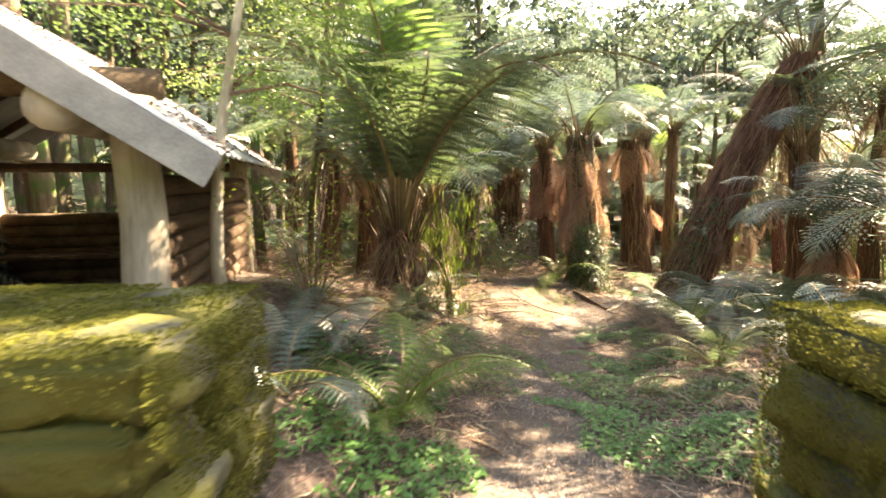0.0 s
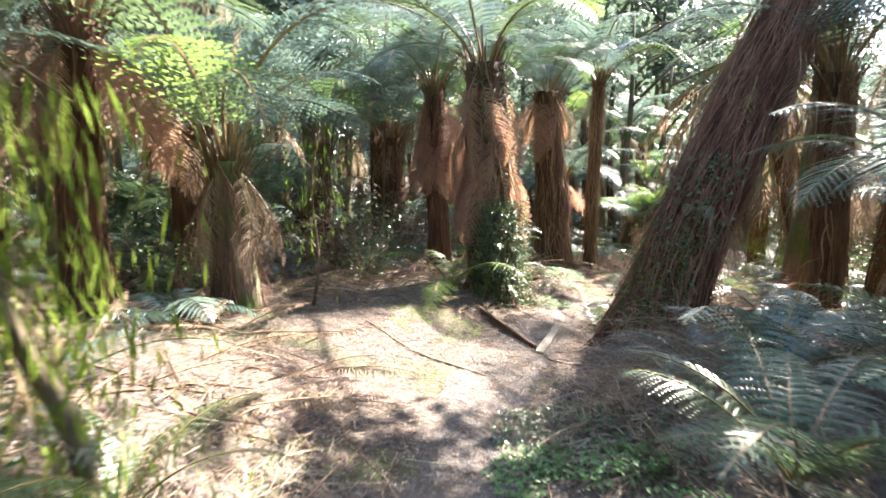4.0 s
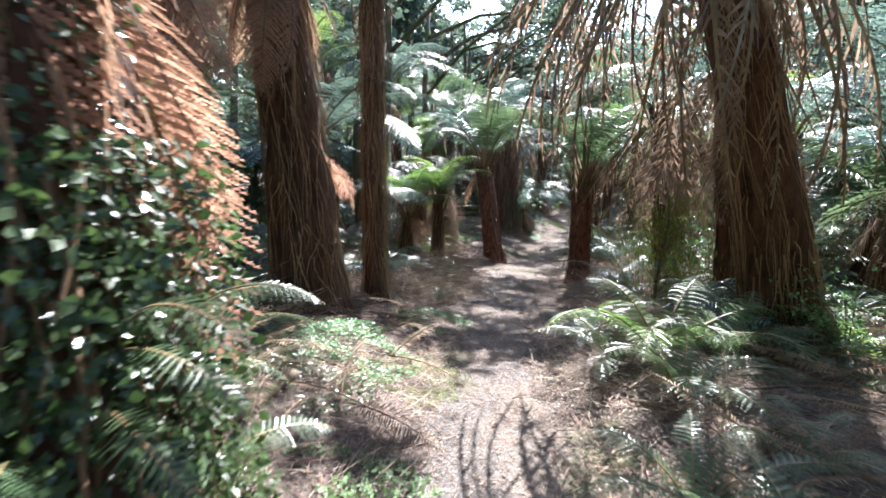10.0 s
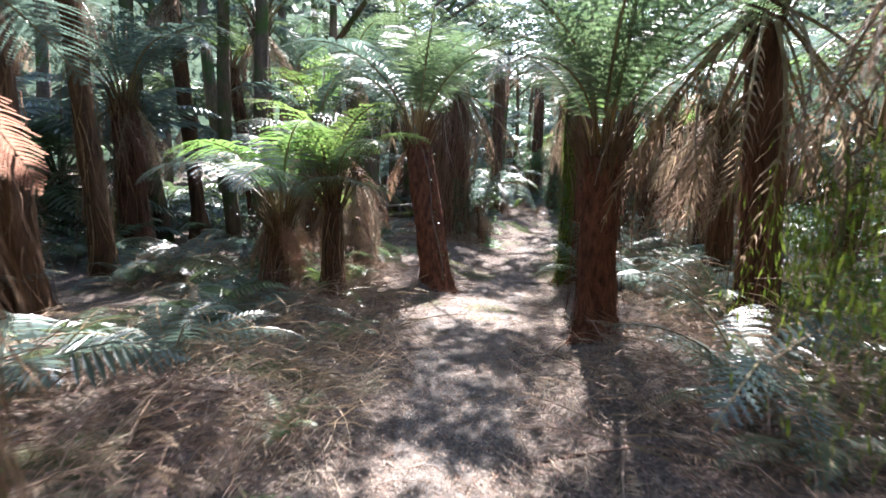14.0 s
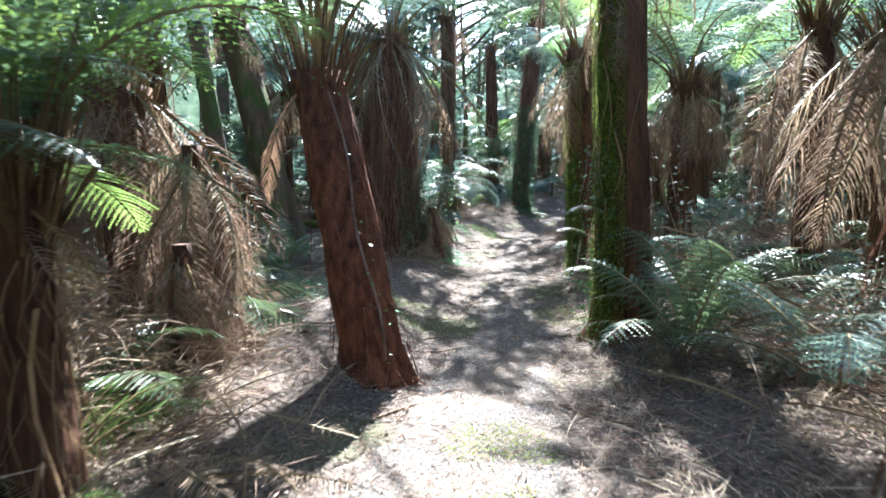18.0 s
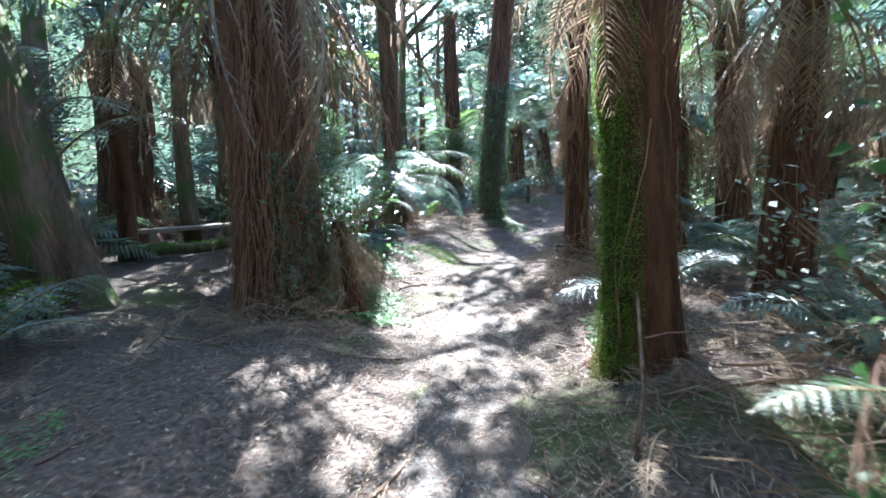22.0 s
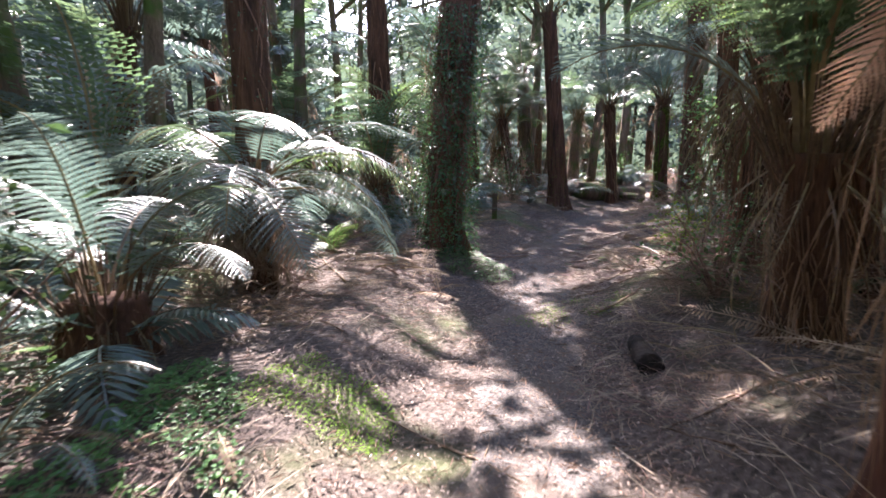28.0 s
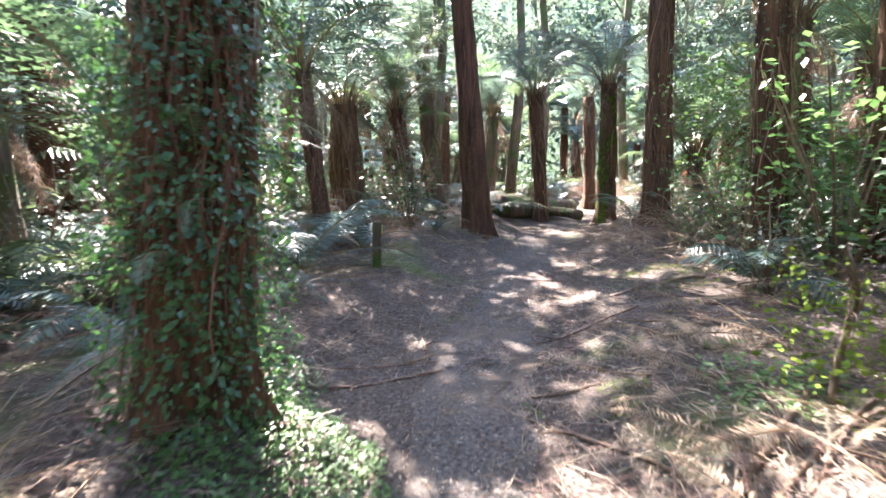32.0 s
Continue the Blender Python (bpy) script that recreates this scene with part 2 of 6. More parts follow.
def leaf_quad(verts, faces, at, along, across, lift=0.0):
    """One small folded leaf of four points."""
    n = len(verts)
    mid = at + along * 0.55
    verts += [at, mid + across + Vector((0, 0, lift)), at + along, mid - across + Vector((0, 0, lift))]
    faces.append((n, n + 1, n + 2, n + 3))


# ---- fronds ----
def frond_mesh(name, length, width, rise, fall, pairs, detail, material, curl=0.0, seed=0, bare=0.12, hang=0.35, sway=0.0):
    """A fern frond from the origin along +x. rise, fall: its slope in degrees at the base and the tip. detail 0: plain pinnae, 1: toothed pinnae, 2: pinnae of single leaflets."""
    rr = random.Random(seed)
    steps = 14 if detail else 8
    pts, p = [], Vector((0, 0, 0))
    for i in range(steps + 1):
        s = i / steps
        pts.append(p.copy())
        a = radians(rise + (fall - rise) * (s ** 1.2))
        y = radians(sway) * s
        p = p + Vector((math.cos(a) * math.cos(y), math.cos(a) * math.sin(y), math.sin(a))) * (length / steps)

    def on(s):
        f = min(s, 0.9999) * steps
        i = int(f)
        return pts[i].lerp(pts[i + 1], f - i), (pts[i + 1] - pts[i]).normalized()

    radii = [length * 0.0085 * (1 - 0.82 * i / steps) + 0.001 for i in range(steps + 1)]
    verts, faces = tube(pts, radii, 3, cap=False)
    stalk = len(faces)
    for k in range(pairs):
        s = bare + (1 - bare) * (k + 0.5) / pairs
        u = (s - bare) / (1 - bare)
        reach = width * (min(1, (u + 0.12) / 0.4) ** 0.7) * (1 - max(0, (u - 0.45) / 0.56) ** 1.5)
        at, d = on(s)
        level = Vector((-d.y, d.x, 0)).normalized() if abs(d.z) < 0.98 else Vector((0, 1, 0))
        up = d.cross(level).normalized()
        if up.z < 0:
            up = -up
        for sgn in (1, -1):
            if rr.random() < 0.03 + curl * 0.25:
                continue
            ln = reach * rr.uniform(0.85, 1.08)
            if ln < 0.012:
                continue
            fwd = 0.3 + 0.35 * u + rr.uniform(-0.06, 0.06)
            out = (level * sgn + d * fwd + up * rr.uniform(-0.06, 0.1)).normalized()
            gap = length * (1 - bare) / pairs
            w = gap * 0.47 * (1 - 0.4 * curl if detail == 0 else 1)
            if detail == 0:
                tip = at + out * ln + Vector((0, 0, -hang * ln)) + Vector((rr.uniform(-1, 1), rr.uniform(-1, 1), rr.uniform(-1, 1))) * (curl * 0.3 * ln)
                mid = at + out * ln * 0.5 + Vector((0, 0, -hang * ln * 0.3))
                n = len(verts)
                verts += [at, mid + d * w, tip, mid - d * w]
                faces.append((n, n + 1, n + 2, n + 3))
                continue
            m = 7 if detail == 1 else max(5, int(ln / (w * 0.85)))
            if detail == 1 and curl:
                # shrivelled pinnae: a bent strip with a ragged edge
                m = 4
                side = (d + up * rr.uniform(-0.6, 0.6)).normalized()
                n = len(verts)
                for j in range(m + 1):
                    q = j / m
                    c = at + out * ln * q + Vector((0, 0, -hang * ln * q * q)) + Vector((rr.uniform(-1, 1), rr.uniform(-1, 1), rr.uniform(-1, 1))) * (curl * 0.12 * ln * q)
                    ww = w * (1 - 0.8 * q) * (1 - 0.5 * curl) * rr.uniform(0.6, 1.3)
                    verts += [c + side * ww, c - side * ww * rr.uniform(0.5, 1)]
                for j in range(m):
                    a = n + 2 * j
                    faces.append((a, a + 1, a + 3, a + 2))
            else:
                for j in range(m):
                    q = (j + 0.6) / m
                    c = at + out * ln * q + Vector((0, 0, -hang * ln * q * q))
                    ww = w * (1.45 - 1.05 * q)
                    tw = ln / m * (0.8 if curl else 0.5)
                    for e in (1, -1):
                        n = len(verts)
                        dip = Vector((0, 0, -0.25 * ww + curl * rr.uniform(-0.8, 0.2) * ww))
                        verts += [c - out * tw, c + out * tw, c + d * (e * ww) + out * (tw * 1.3) + dip]
                        faces.append((n, n + 1, n + 2))
    me = mesh_of(name, verts, faces, material)
    me.materials.append(STIPE)
    me.polygons.foreach_set("material_index", [1] * stalk + [0] * (len(faces) - stalk))
    return me


def frond_set(tag, material, count, spread, **k):
    """A few fronds of one kind that differ a little."""
    return [frond_mesh(f"{tag}_mesh", seed=i * 7 + 3, rise=k["rise"] + R.uniform(-spread, spread), fall=k["fall"] + R.uniform(-spread, spread), sway=R.uniform(-18, 18), **{a: b for a, b in k.items() if a not in ("rise", "fall")}, material=material) for i in range(count)]


# Lengths are 1 and are scaled as the fronds are placed.
CROWN = {}
for grade, pairs, count in ((2, 34, 4), (1, 27, 4), (0, 20, 3)):
    for tint, leaf in enumerate((FROND, FROND_BLUE, FROND_LIME)):
        CROWN[(grade, tint)] = frond_set("crown_frond", leaf, count, 8, length=1, width=0.24, rise=62, fall=-48, pairs=pairs, detail=grade, bare=0.2)
DEAD = {
    2: frond_set("dead_frond", FROND_RUST, 6, 10, length=1, width=0.19, rise=-58, fall=-94, pairs=34, detail=2, curl=0.25, hang=0.5),
    1: frond_set("dead_frond", FROND_DEAD, 5, 8, length=1, width=0.16, rise=-52, fall=-95, pairs=44, detail=1, curl=0.8, hang=1.2),
    0: frond_set("dead_frond", FROND_DEAD, 2, 8, length=1, width=0.2, rise=-45, fall=-95, pairs=20, detail=0, curl=0.3, hang=1.1),
    3: frond_set("dry_stalk", FROND_DEAD, 5, 9, length=1, width=0.06, rise=-38, fall=-96, pairs=16, detail=1, curl=1.0, hang=1.5, bare=0.3),
}
FALLEN = frond_set("fallen_frond", FROND_DEAD, 4, 6, length=1, width=0.13, rise=10, fall=-12, pairs=44, detail=1, curl=0.9, hang=0.25) + frond_set("fallen_frond", FROND_OLD, 3, 6, length=1, width=0.12, rise=12, fall=-14, pairs=32, detail=1, curl=0.9, hang=0.3)
DEAD[4] = frond_set("dry_stalk", FROND_OLD, 5, 9, length=1, width=0.07, rise=-42, fall=-97, pairs=20, detail=1, curl=1.0, hang=1.4, bare=0.2)
FALLEN_PLAIN = frond_set("dead_frond", FROND_DEAD, 6, 10, length=1, width=0.11, rise=14, fall=-16, pairs=34, detail=0, curl=0.8, hang=0.3)
LOW_PLAIN = frond_set("fern_frond", FROND_BLUE, 3, 8, length=1, width=0.18, rise=55, fall=-30, pairs=20, detail=1, bare=0.1) + frond_set("fern_frond", FROND, 2, 8, length=1, width=0.18, rise=55, fall=-30, pairs=20, detail=1, bare=0.1)
LOW = {
    2: frond_set("fern_frond", FROND, 4, 8, length=1, width=0.17, rise=62, fall=-25, pairs=22, detail=2, bare=0.1),
    1: frond_set("fern_frond", FROND_LIME, 3, 8, length=1, width=0.17, rise=60, fall=-25, pairs=22, detail=2, bare=0.1),
    0: frond_set("fern_frond", FROND_BLUE, 3, 8, length=1, width=0.17, rise=55, fall=-30, pairs=20, detail=2, bare=0.1),
}


def scaled(m, s):
    return m @ Matrix.Diagonal((s, s, s, 1))


# ---- trunks ----
def trunk_mesh(name, height, r0, r1, bend, material, seed, ridges=9, flare=0.35, ridge=0.16, sides=26, rings=16):
    """A fibrous fern trunk: upright ridges, a flared foot and a bent axis. Returns the mesh and the axis."""
    rr = random.Random(seed)
    phase = [rr.uniform(0, 6.28) for _ in range(4)]
    axis, verts, faces = [], [], []
    for i in range(rings + 1):
        s = i / rings
        z = -0.15 + (height + 0.15) * s
        c = Vector((bend[0] * s ** 1.3, bend[1] * s ** 1.3, z))
        axis.append(c)
        r = r0 + (r1 - r0) * s + r0 * flare * math.exp(-s * height / 0.28)
        for k in range(sides):
            a = 2 * math.pi * k / sides
            w = 1 + ridge * 0.5 * (math.sin(ridges * a + phase[0] + 1.5 * s) + 0.6 * math.sin((ridges * 2 + 1) * a + phase[1] - 2 * s)) * (0.5 + 0.5 * math.exp(-2 * s)) + rr.uniform(-1, 1) * ridge * 0.25
            w += 0.1 * math.sin(a * 2 + phase[2] + 3 * s) + 0.16 * noise.noise((math.cos(a) * 1.3 + seed, math.sin(a) * 1.3, z * 1.6))
            w += 0.55 * max(0, math.sin(4 * a + phase[3])) ** 2 * math.exp(-s * height / 0.3)
            verts.append(c + Vector((math.cos(a), math.sin(a), 0)) * (r * w))
    for i in range(rings):
        for k in range(sides):
            a, b = i * sides + k, i * sides + (k + 1) % sides
            faces.append((a, b, b + sides, a + sides))
    faces.append(tuple(range(len(verts) - sides, len(verts))))
    return mesh_of(name, verts, faces, material, True), axis


def along_axis(axis, s):
    f = max(0, min(s, 0.999)) * (len(axis) - 1)
    i = int(f)
    return axis[i].lerp(axis[i + 1], f - i)


def strand_mesh(name, axis, r0, r1, count, material, seed, low=0.0, high=1.0, length=(0.4, 1.2), spread=1.1, width=0.007, out=0.0):
    """Hanging root strands and stipe ends round a trunk, thin and tapering."""
    rr = random.Random(seed)
    verts, faces = [], []
    for _ in range(count):
        s = rr.uniform(low, high)
        a = rr.uniform(0, 2 * math.pi)
        top = along_axis(axis, s)
        ln = rr.uniform(*length)
        h = axis[-1].z
        d = Vector((math.cos(a), math.sin(a), 0))
        t = Vector((-d.y, d.x, 0))
        n = len(verts)
        k = 5
        w = width * rr.choice((0.4, 0.6, 0.8, 1.0, 1.7))
        drift, wave, loose = rr.gauss(0, 0.1), rr.uniform(0, 6.28), out + (rr.random() ** 4) * 0.22
        for j in range(k + 1):
            q = j / k
            z = top.z - ln * q
            if z < 0.02:
                z = 0.02
            c = along_axis(axis, (z + 0.15) / (h + 0.15))
            r = (r0 + (r1 - r0) * z / h) * spread + 0.35 * r0 * math.exp(-z / 0.28) + loose * q + rr.uniform(-0.012, 0.015)
            p = Vector((c.x, c.y, z)) + d * r + t * (drift * q + (0.035 + 0.12 * loose) * math.sin(wave + 5 * q))
            ww = w * (1 - 0.75 * q)
            verts += [p + t * ww, p + d * ww * 0.9, p - t * ww]
        for j in range(k):
            b = n + 3 * j
            faces += [(b, b + 1, b + 4, b + 3), (b + 1, b + 2, b + 5, b + 4)]
    return mesh_of(name, verts, faces, material)


def climber_mesh(name, axis, r0, r1, count, material, seed, low=0.0, high=1.0, size=0.035, reach=0.12, arc=(0, 6.283)):
    """Small leaves over a trunk."""
    rr = random.Random(seed)
    verts, faces = [], []
    h = axis[-1].z
    for _ in range(count):
        s = low + (high - low) * rr.random() ** (1.0 if high > 0.4 else 1.7)
        a = rr.uniform(*arc)
        c = along_axis(axis, s)
        d = Vector((math.cos(a), math.sin(a), 0))
        t = Vector((-d.y, d.x, 0))
        r = r0 + (r1 - r0) * s + 0.35 * r0 * math.exp(-s * h / 0.28) + reach * rr.random() ** 2
        at = c + d * r
        ln = size * rr.uniform(0.6, 1.6)
        along = (d * rr.uniform(0.2, 1) + t * rr.uniform(-1, 1) + Vector((0, 0, rr.uniform(-1.1, 0.4)))).normalized() * ln
        across = along.cross(d + Vector((0, 0, 0.3))).normalized() * (ln * rr.uniform(0.25, 0.42))
        leaf_quad(verts, faces, at, along, across, ln * 0.12)
    return mesh_of(name, verts, faces, material)


def moss_mesh(name, axis, r0, r1, count, seed, low, high, arc, size=0.0125):
    return climber_mesh(name, axis, r0 * 1.0, r1 * 1.0, count, TRUNK_MOSS, seed, low, high, size, 0.07, arc)


def skin_mesh(axis, r0, r1, arc, seed, high=0.95):
    """A lumpy layer of moss over a part of a trunk."""
    verts, faces = [], []
    n, k = 22, 12
    h = axis[-1].z
    for i in range(n + 1):
        s = 0.02 + (high - 0.02) * i / n
        c = along_axis(axis, s)
        for j in range(k + 1):
            a = arc[0] + (arc[1] - arc[0]) * j / k
            edge = 1 if 0 < j < k and 0 < i < n else 0
            r = r0 + (r1 - r0) * s + 0.35 * r0 * math.exp(-s * h / 0.28)
            r *= 1.04 + (0.2 * noise.noise((a * 2, s * 9, seed)) + 0.1 * noise.noise((a * 6, s * 30, seed)) if edge else -0.25)
            verts.append(c + Vector((math.cos(a), math.sin(a), 0)) * r)
    for i in range(n):
        for j in range(k):
            b = i * (k + 1) + j
            faces.append((b, b + 1, b + k + 2, b + k + 1))
    return mesh_of("moss_skin", verts, faces, MOSS_SKIN, True)


def stipe_head(at, r, seed, rise):
    """The old stipes that stand up round the top of a trunk."""
    rr = random.Random(seed + 400)
    verts, faces = [], []
    for _ in range(60):
        a, q = rr.uniform(0, 6.283), math.sqrt(rr.random())
        d = Vector((math.cos(a), math.sin(a), 0))
        base = at + d * (r * (0.45 + 0.55 * q)) + Vector((0, 0, rr.uniform(-0.35, 0.0)))
        ln = rr.uniform(0.25, 0.6) + 0.012 * max(0, rise)
        lean = radians(rr.uniform(10, 42) * (0.5 + 0.5 * q))
        e = base + (d * math.sin(lean) + Vector((0, 0, math.cos(lean)))) * ln
        v, f = tube([base, base.lerp(e, 0.5) + Vector((0, 0, 0.02)), e], [0.011, 0.008, 0.004], 4, cap=False)
        n = len(verts)
        verts += v
        faces += [tuple(i + n for i in g) for g in f]
    return mesh_of("stipes", verts, faces, OLD_STIPE)


def tree_fern(x, y, height, r0=0.16, r1=None, bend=(0, 0), fronds=14, length=1.9, dead=6, dead_len=1.1, lod=1, tone=1, style="fibre", strands=60, label="", seed=0, group="tree ferns", rise=0.0, sink=0.05, arc=(0, 6.283), spin=None, skirt=None, bushy=0, mossy=0.95, stem=None, shag=0, droop=0):
    """A tree fern: a fibrous trunk, a crown of arching fronds, old brown fronds below it, and what grows on the trunk."""
    rr = random.Random(seed * 31 + 5)
    r1 = r1 or r0 * 0.85
    top = thing("tree_fern", pose(x, y, ground_z(x, y) - sink), label or "tree fern with a dark fibrous trunk and arching fronds", "tree fern", group)
    skin = {"red": FIBRE_RED, "bark": BARK}.get(style, FIBRE)
    me, axis = trunk_mesh("fern_trunk", height, r0, r1, bend, skin, seed, sides=26 if lod > 0 else 12, rings=16 if lod > 0 else 7, ridge={"red": 0.08}.get(style, 0.18))
    child("trunk", me, top)
    if strands:
        tagged(child("root_fibre", strand_mesh("strands", axis, r0, r1, int(strands * 1.9), STRAND if style != "red" or strands > 100 else FIBRE_RED, seed, 0.15, 1, (0.3, min(1.5, height * 0.8))), top, None, "hanging brown root strands"), kind="stuff")
    if style == "ivy":
        tagged(child("climber", climber_mesh("climber_leaves", axis, r0, r1, 5200 if lod > 1 else 1000, IVY, seed, 0, 1, 0.03, 0.09, arc), top, None, "small green climber leaves"), kind="stuff")
    if bushy:
        tagged(child("climber", climber_mesh("climber_leaves", axis, r0, r1, bushy, IVY, seed + 9, 0, 0.45, 0.034, 0.26, arc), top, None, "bushy dark green leaves"), kind="stuff")
        for i in range(max(4, bushy // 500)):
            s = rr.uniform(0.1, 0.4)
            a = rr.uniform(*arc)
            at = along_axis(axis, s) + Vector((math.cos(a), math.sin(a), 0)) * (r0 * 1.05)
            child("trunk_fern_frond", rr.choice(LOW[2]), top, scaled(Matrix.Translation(at) @ pose(0, 0, 0, rr.uniform(-20, 20), rr.uniform(0, 50), math.degrees(a)), rr.uniform(0.35, 0.6)))
    if style == "moss":
        tagged(child("moss", moss_mesh("moss_tufts", axis, r0, r1, int((34000 if lod > 1 else 3500) * mossy), seed, 0, mossy, (arc[0] - 0.25, arc[1] + 0.25)), top, None, "bright green moss coat"), kind="stuff")
        if mossy > 0.5:
            child("moss_skin", skin_mesh(axis, r0, r1, arc, seed, mossy), top, None, "thick moss layer")
    if stem is not None:
        verts, faces, leaves, leaf_faces = [], [], [], []
        pts = []
        for i in range(12):
            z = 0.25 + (height * 0.92 - 0.25) * i / 11
            c = along_axis(axis, (z + 0.15) / (height + 0.15))
            a = stem + 0.12 * math.sin(i * 0.9)
            r = (r0 + (r1 - r0) * z / height) * 1.12 + 0.35 * r0 * math.exp(-z / 0.28) + 0.012
            pts.append(Vector((c.x + r * math.cos(a), c.y + r * math.sin(a), z)))
        verts, faces = tube(pts, [0.014 - 0.0005 * i for i in range(12)], 6, 0.05, seed)
        child("climbing_stem", mesh_of("climbing_stem", verts, faces, TWIG, True), top, None, "pale thin climbing stem")
        for _ in range(46):
            at = rr.choice(pts) + Vector((rr.gauss(0, 0.05), rr.gauss(0, 0.05), rr.gauss(0, 0.1)))
            ln = rr.uniform(0.025, 0.06)
            along = Vector((math.cos(stem) + rr.gauss(0, 0.7), math.sin(stem) + rr.gauss(0, 0.7), rr.gauss(-0.1, 0.5))).normalized() * ln
            leaf_quad(leaves, leaf_faces, at, along, along.cross(Vector((rr.gauss(0, 0.4), rr.gauss(0, 0.4), 1))).normalized() * (ln * 0.3), 0)
        tagged(child("climber", mesh_of("climber_leaves", leaves, leaf_faces, HERB), top, None, "few fresh green leaves"), kind="stuff")
    for i in range(shag):
        s, a = rr.uniform(0.25, 0.8), rr.uniform(0, 360)
        at = along_axis(axis, s) + Vector((math.cos(radians(a)), math.sin(radians(a)), 0)) * (r0 * 1.1)
        child("dead_frond", rr.choice(DEAD[3 if i % 2 else 1]), top, scaled(Matrix.Translation(at) @ pose(0, 0, 0, rr.uniform(-20, 20), rr.uniform(0, 24), a), min(s * height * 0.9, rr.uniform(0.6, 1.1))), "dry brown frond")
    crown = axis[-1] - Vector((0, 0, 0.03))
    if lod > 0 and fronds:
        tagged(child("stipe_crown", stipe_head(crown, r1, seed, rise), top, None, "old brown stipe bases"), kind="stuff")
    for i in range(fronds):
        tone_i = 2 if rr.random() < 0.07 else (tone if rr.random() < 0.75 else 1 - min(tone, 1))
        me = rr.choice(CROWN[(lod, tone_i)])
        a = (360 / max(fronds, 1)) * (i + rr.uniform(-0.35, 0.35)) + (spin or 0)
        tip = rr.uniform(-16, 14) + (22 if i % 3 == 0 else 0) + rise
        m = Matrix.Translation(crown) @ pose(0, 0, 0, rr.uniform(-14, 14), -tip, a) @ Matrix.Translation((r1 * 0.45, 0, 0))
        child("frond", me, top, scaled(m, length * (1.3 if lod else 1.0) * rr.uniform(0.78, 1.12)))
    for i in range(dead):
        me = rr.choice(DEAD[lod if skirt is None else skirt])
        a = (360 / max(dead, 1)) * (i + rr.uniform(-0.4, 0.4))
        low = rr.uniform(0, 0.12) if droop == 0 else min(droop, 14) * 0.1 * rr.random()
        m = Matrix.Translation(along_axis(axis, 1 - low / height) - Vector((0, 0, 0.03))) @ pose(0, 0, 0, rr.uniform(-30, 30), rr.uniform(-8, 18) + droop, a) @ Matrix.Translation((r1 * 0.75, 0, 0))
        child("dead_frond", me, top, scaled(m, dead_len * rr.uniform(0.7, 1.15)), "dry brown frond")
    return top


def ground_fern(x, y, size=0.6, count=9, lod=1, seed=0, label="", lean=0.0, z=None, group="ground ferns", plain=False):
    rr = random.Random(seed * 17 + 9)
    top = thing("ground_fern", pose(x, y, (ground_z(x, y) if z is None else z) - 0.01), label or "low green fern with arching fronds on the forest floor", "fern", group)
    for i in range(count):
        a = 360 / count * (i + rr.uniform(-0.4, 0.4))
        m = pose(0, 0, 0, rr.uniform(-18, 18), -rr.uniform(-22, 12) - lean, a)
        child("frond", rr.choice(LOW_PLAIN if plain else LOW[lod]), top, scaled(m, size * rr.uniform(0.7, 1.15)))
    return top


def herb_patch(cx, cy, rx, ry, count, seed, material=None, size=0.03, height=0.12, label="low patch of small green herb leaves on the ground", turn=0.0):
    rr = random.Random(seed)
    verts, faces = [], []
    z0 = ground_z(cx, cy)
    ct, st = math.cos(radians(turn)), math.sin(radians(turn))
    for _ in range(count):
        r, a = math.sqrt(rr.random()), rr.uniform(0, 6.283)
        u, v = rx * r * math.cos(a), ry * r * math.sin(a)
        x, y = u * ct - v * st, u * st + v * ct
        if noise.noise((x * 2.2 + cx, y * 2.2 + cy, 0.3)) < -0.12:
            continue
        h = height * rr.random() * (1.1 - r)
        ln = size * rr.uniform(0.6, 1.5)
        b = rr.uniform(0, 6.283)
        along = Vector((math.cos(b), math.sin(b), rr.uniform(-0.2, 0.5))).normalized() * ln
        across = Vector((-math.sin(b), math.cos(b), rr.uniform(-0.3, 0.3))) * (ln * 0.36)
        leaf_quad(verts, faces, Vector((x, y, ground_z(cx + x, cy + y) - z0 + 0.01 + h)), along, across, ln * 0.1)
    ob = tagged(new("herb_patch", mesh_of("herb_leaves", verts, faces, material or HERB)), label, "herbs", "herb patches", "stuff")
    ob.matrix_basis = pose(cx, cy, z0)
    return ob


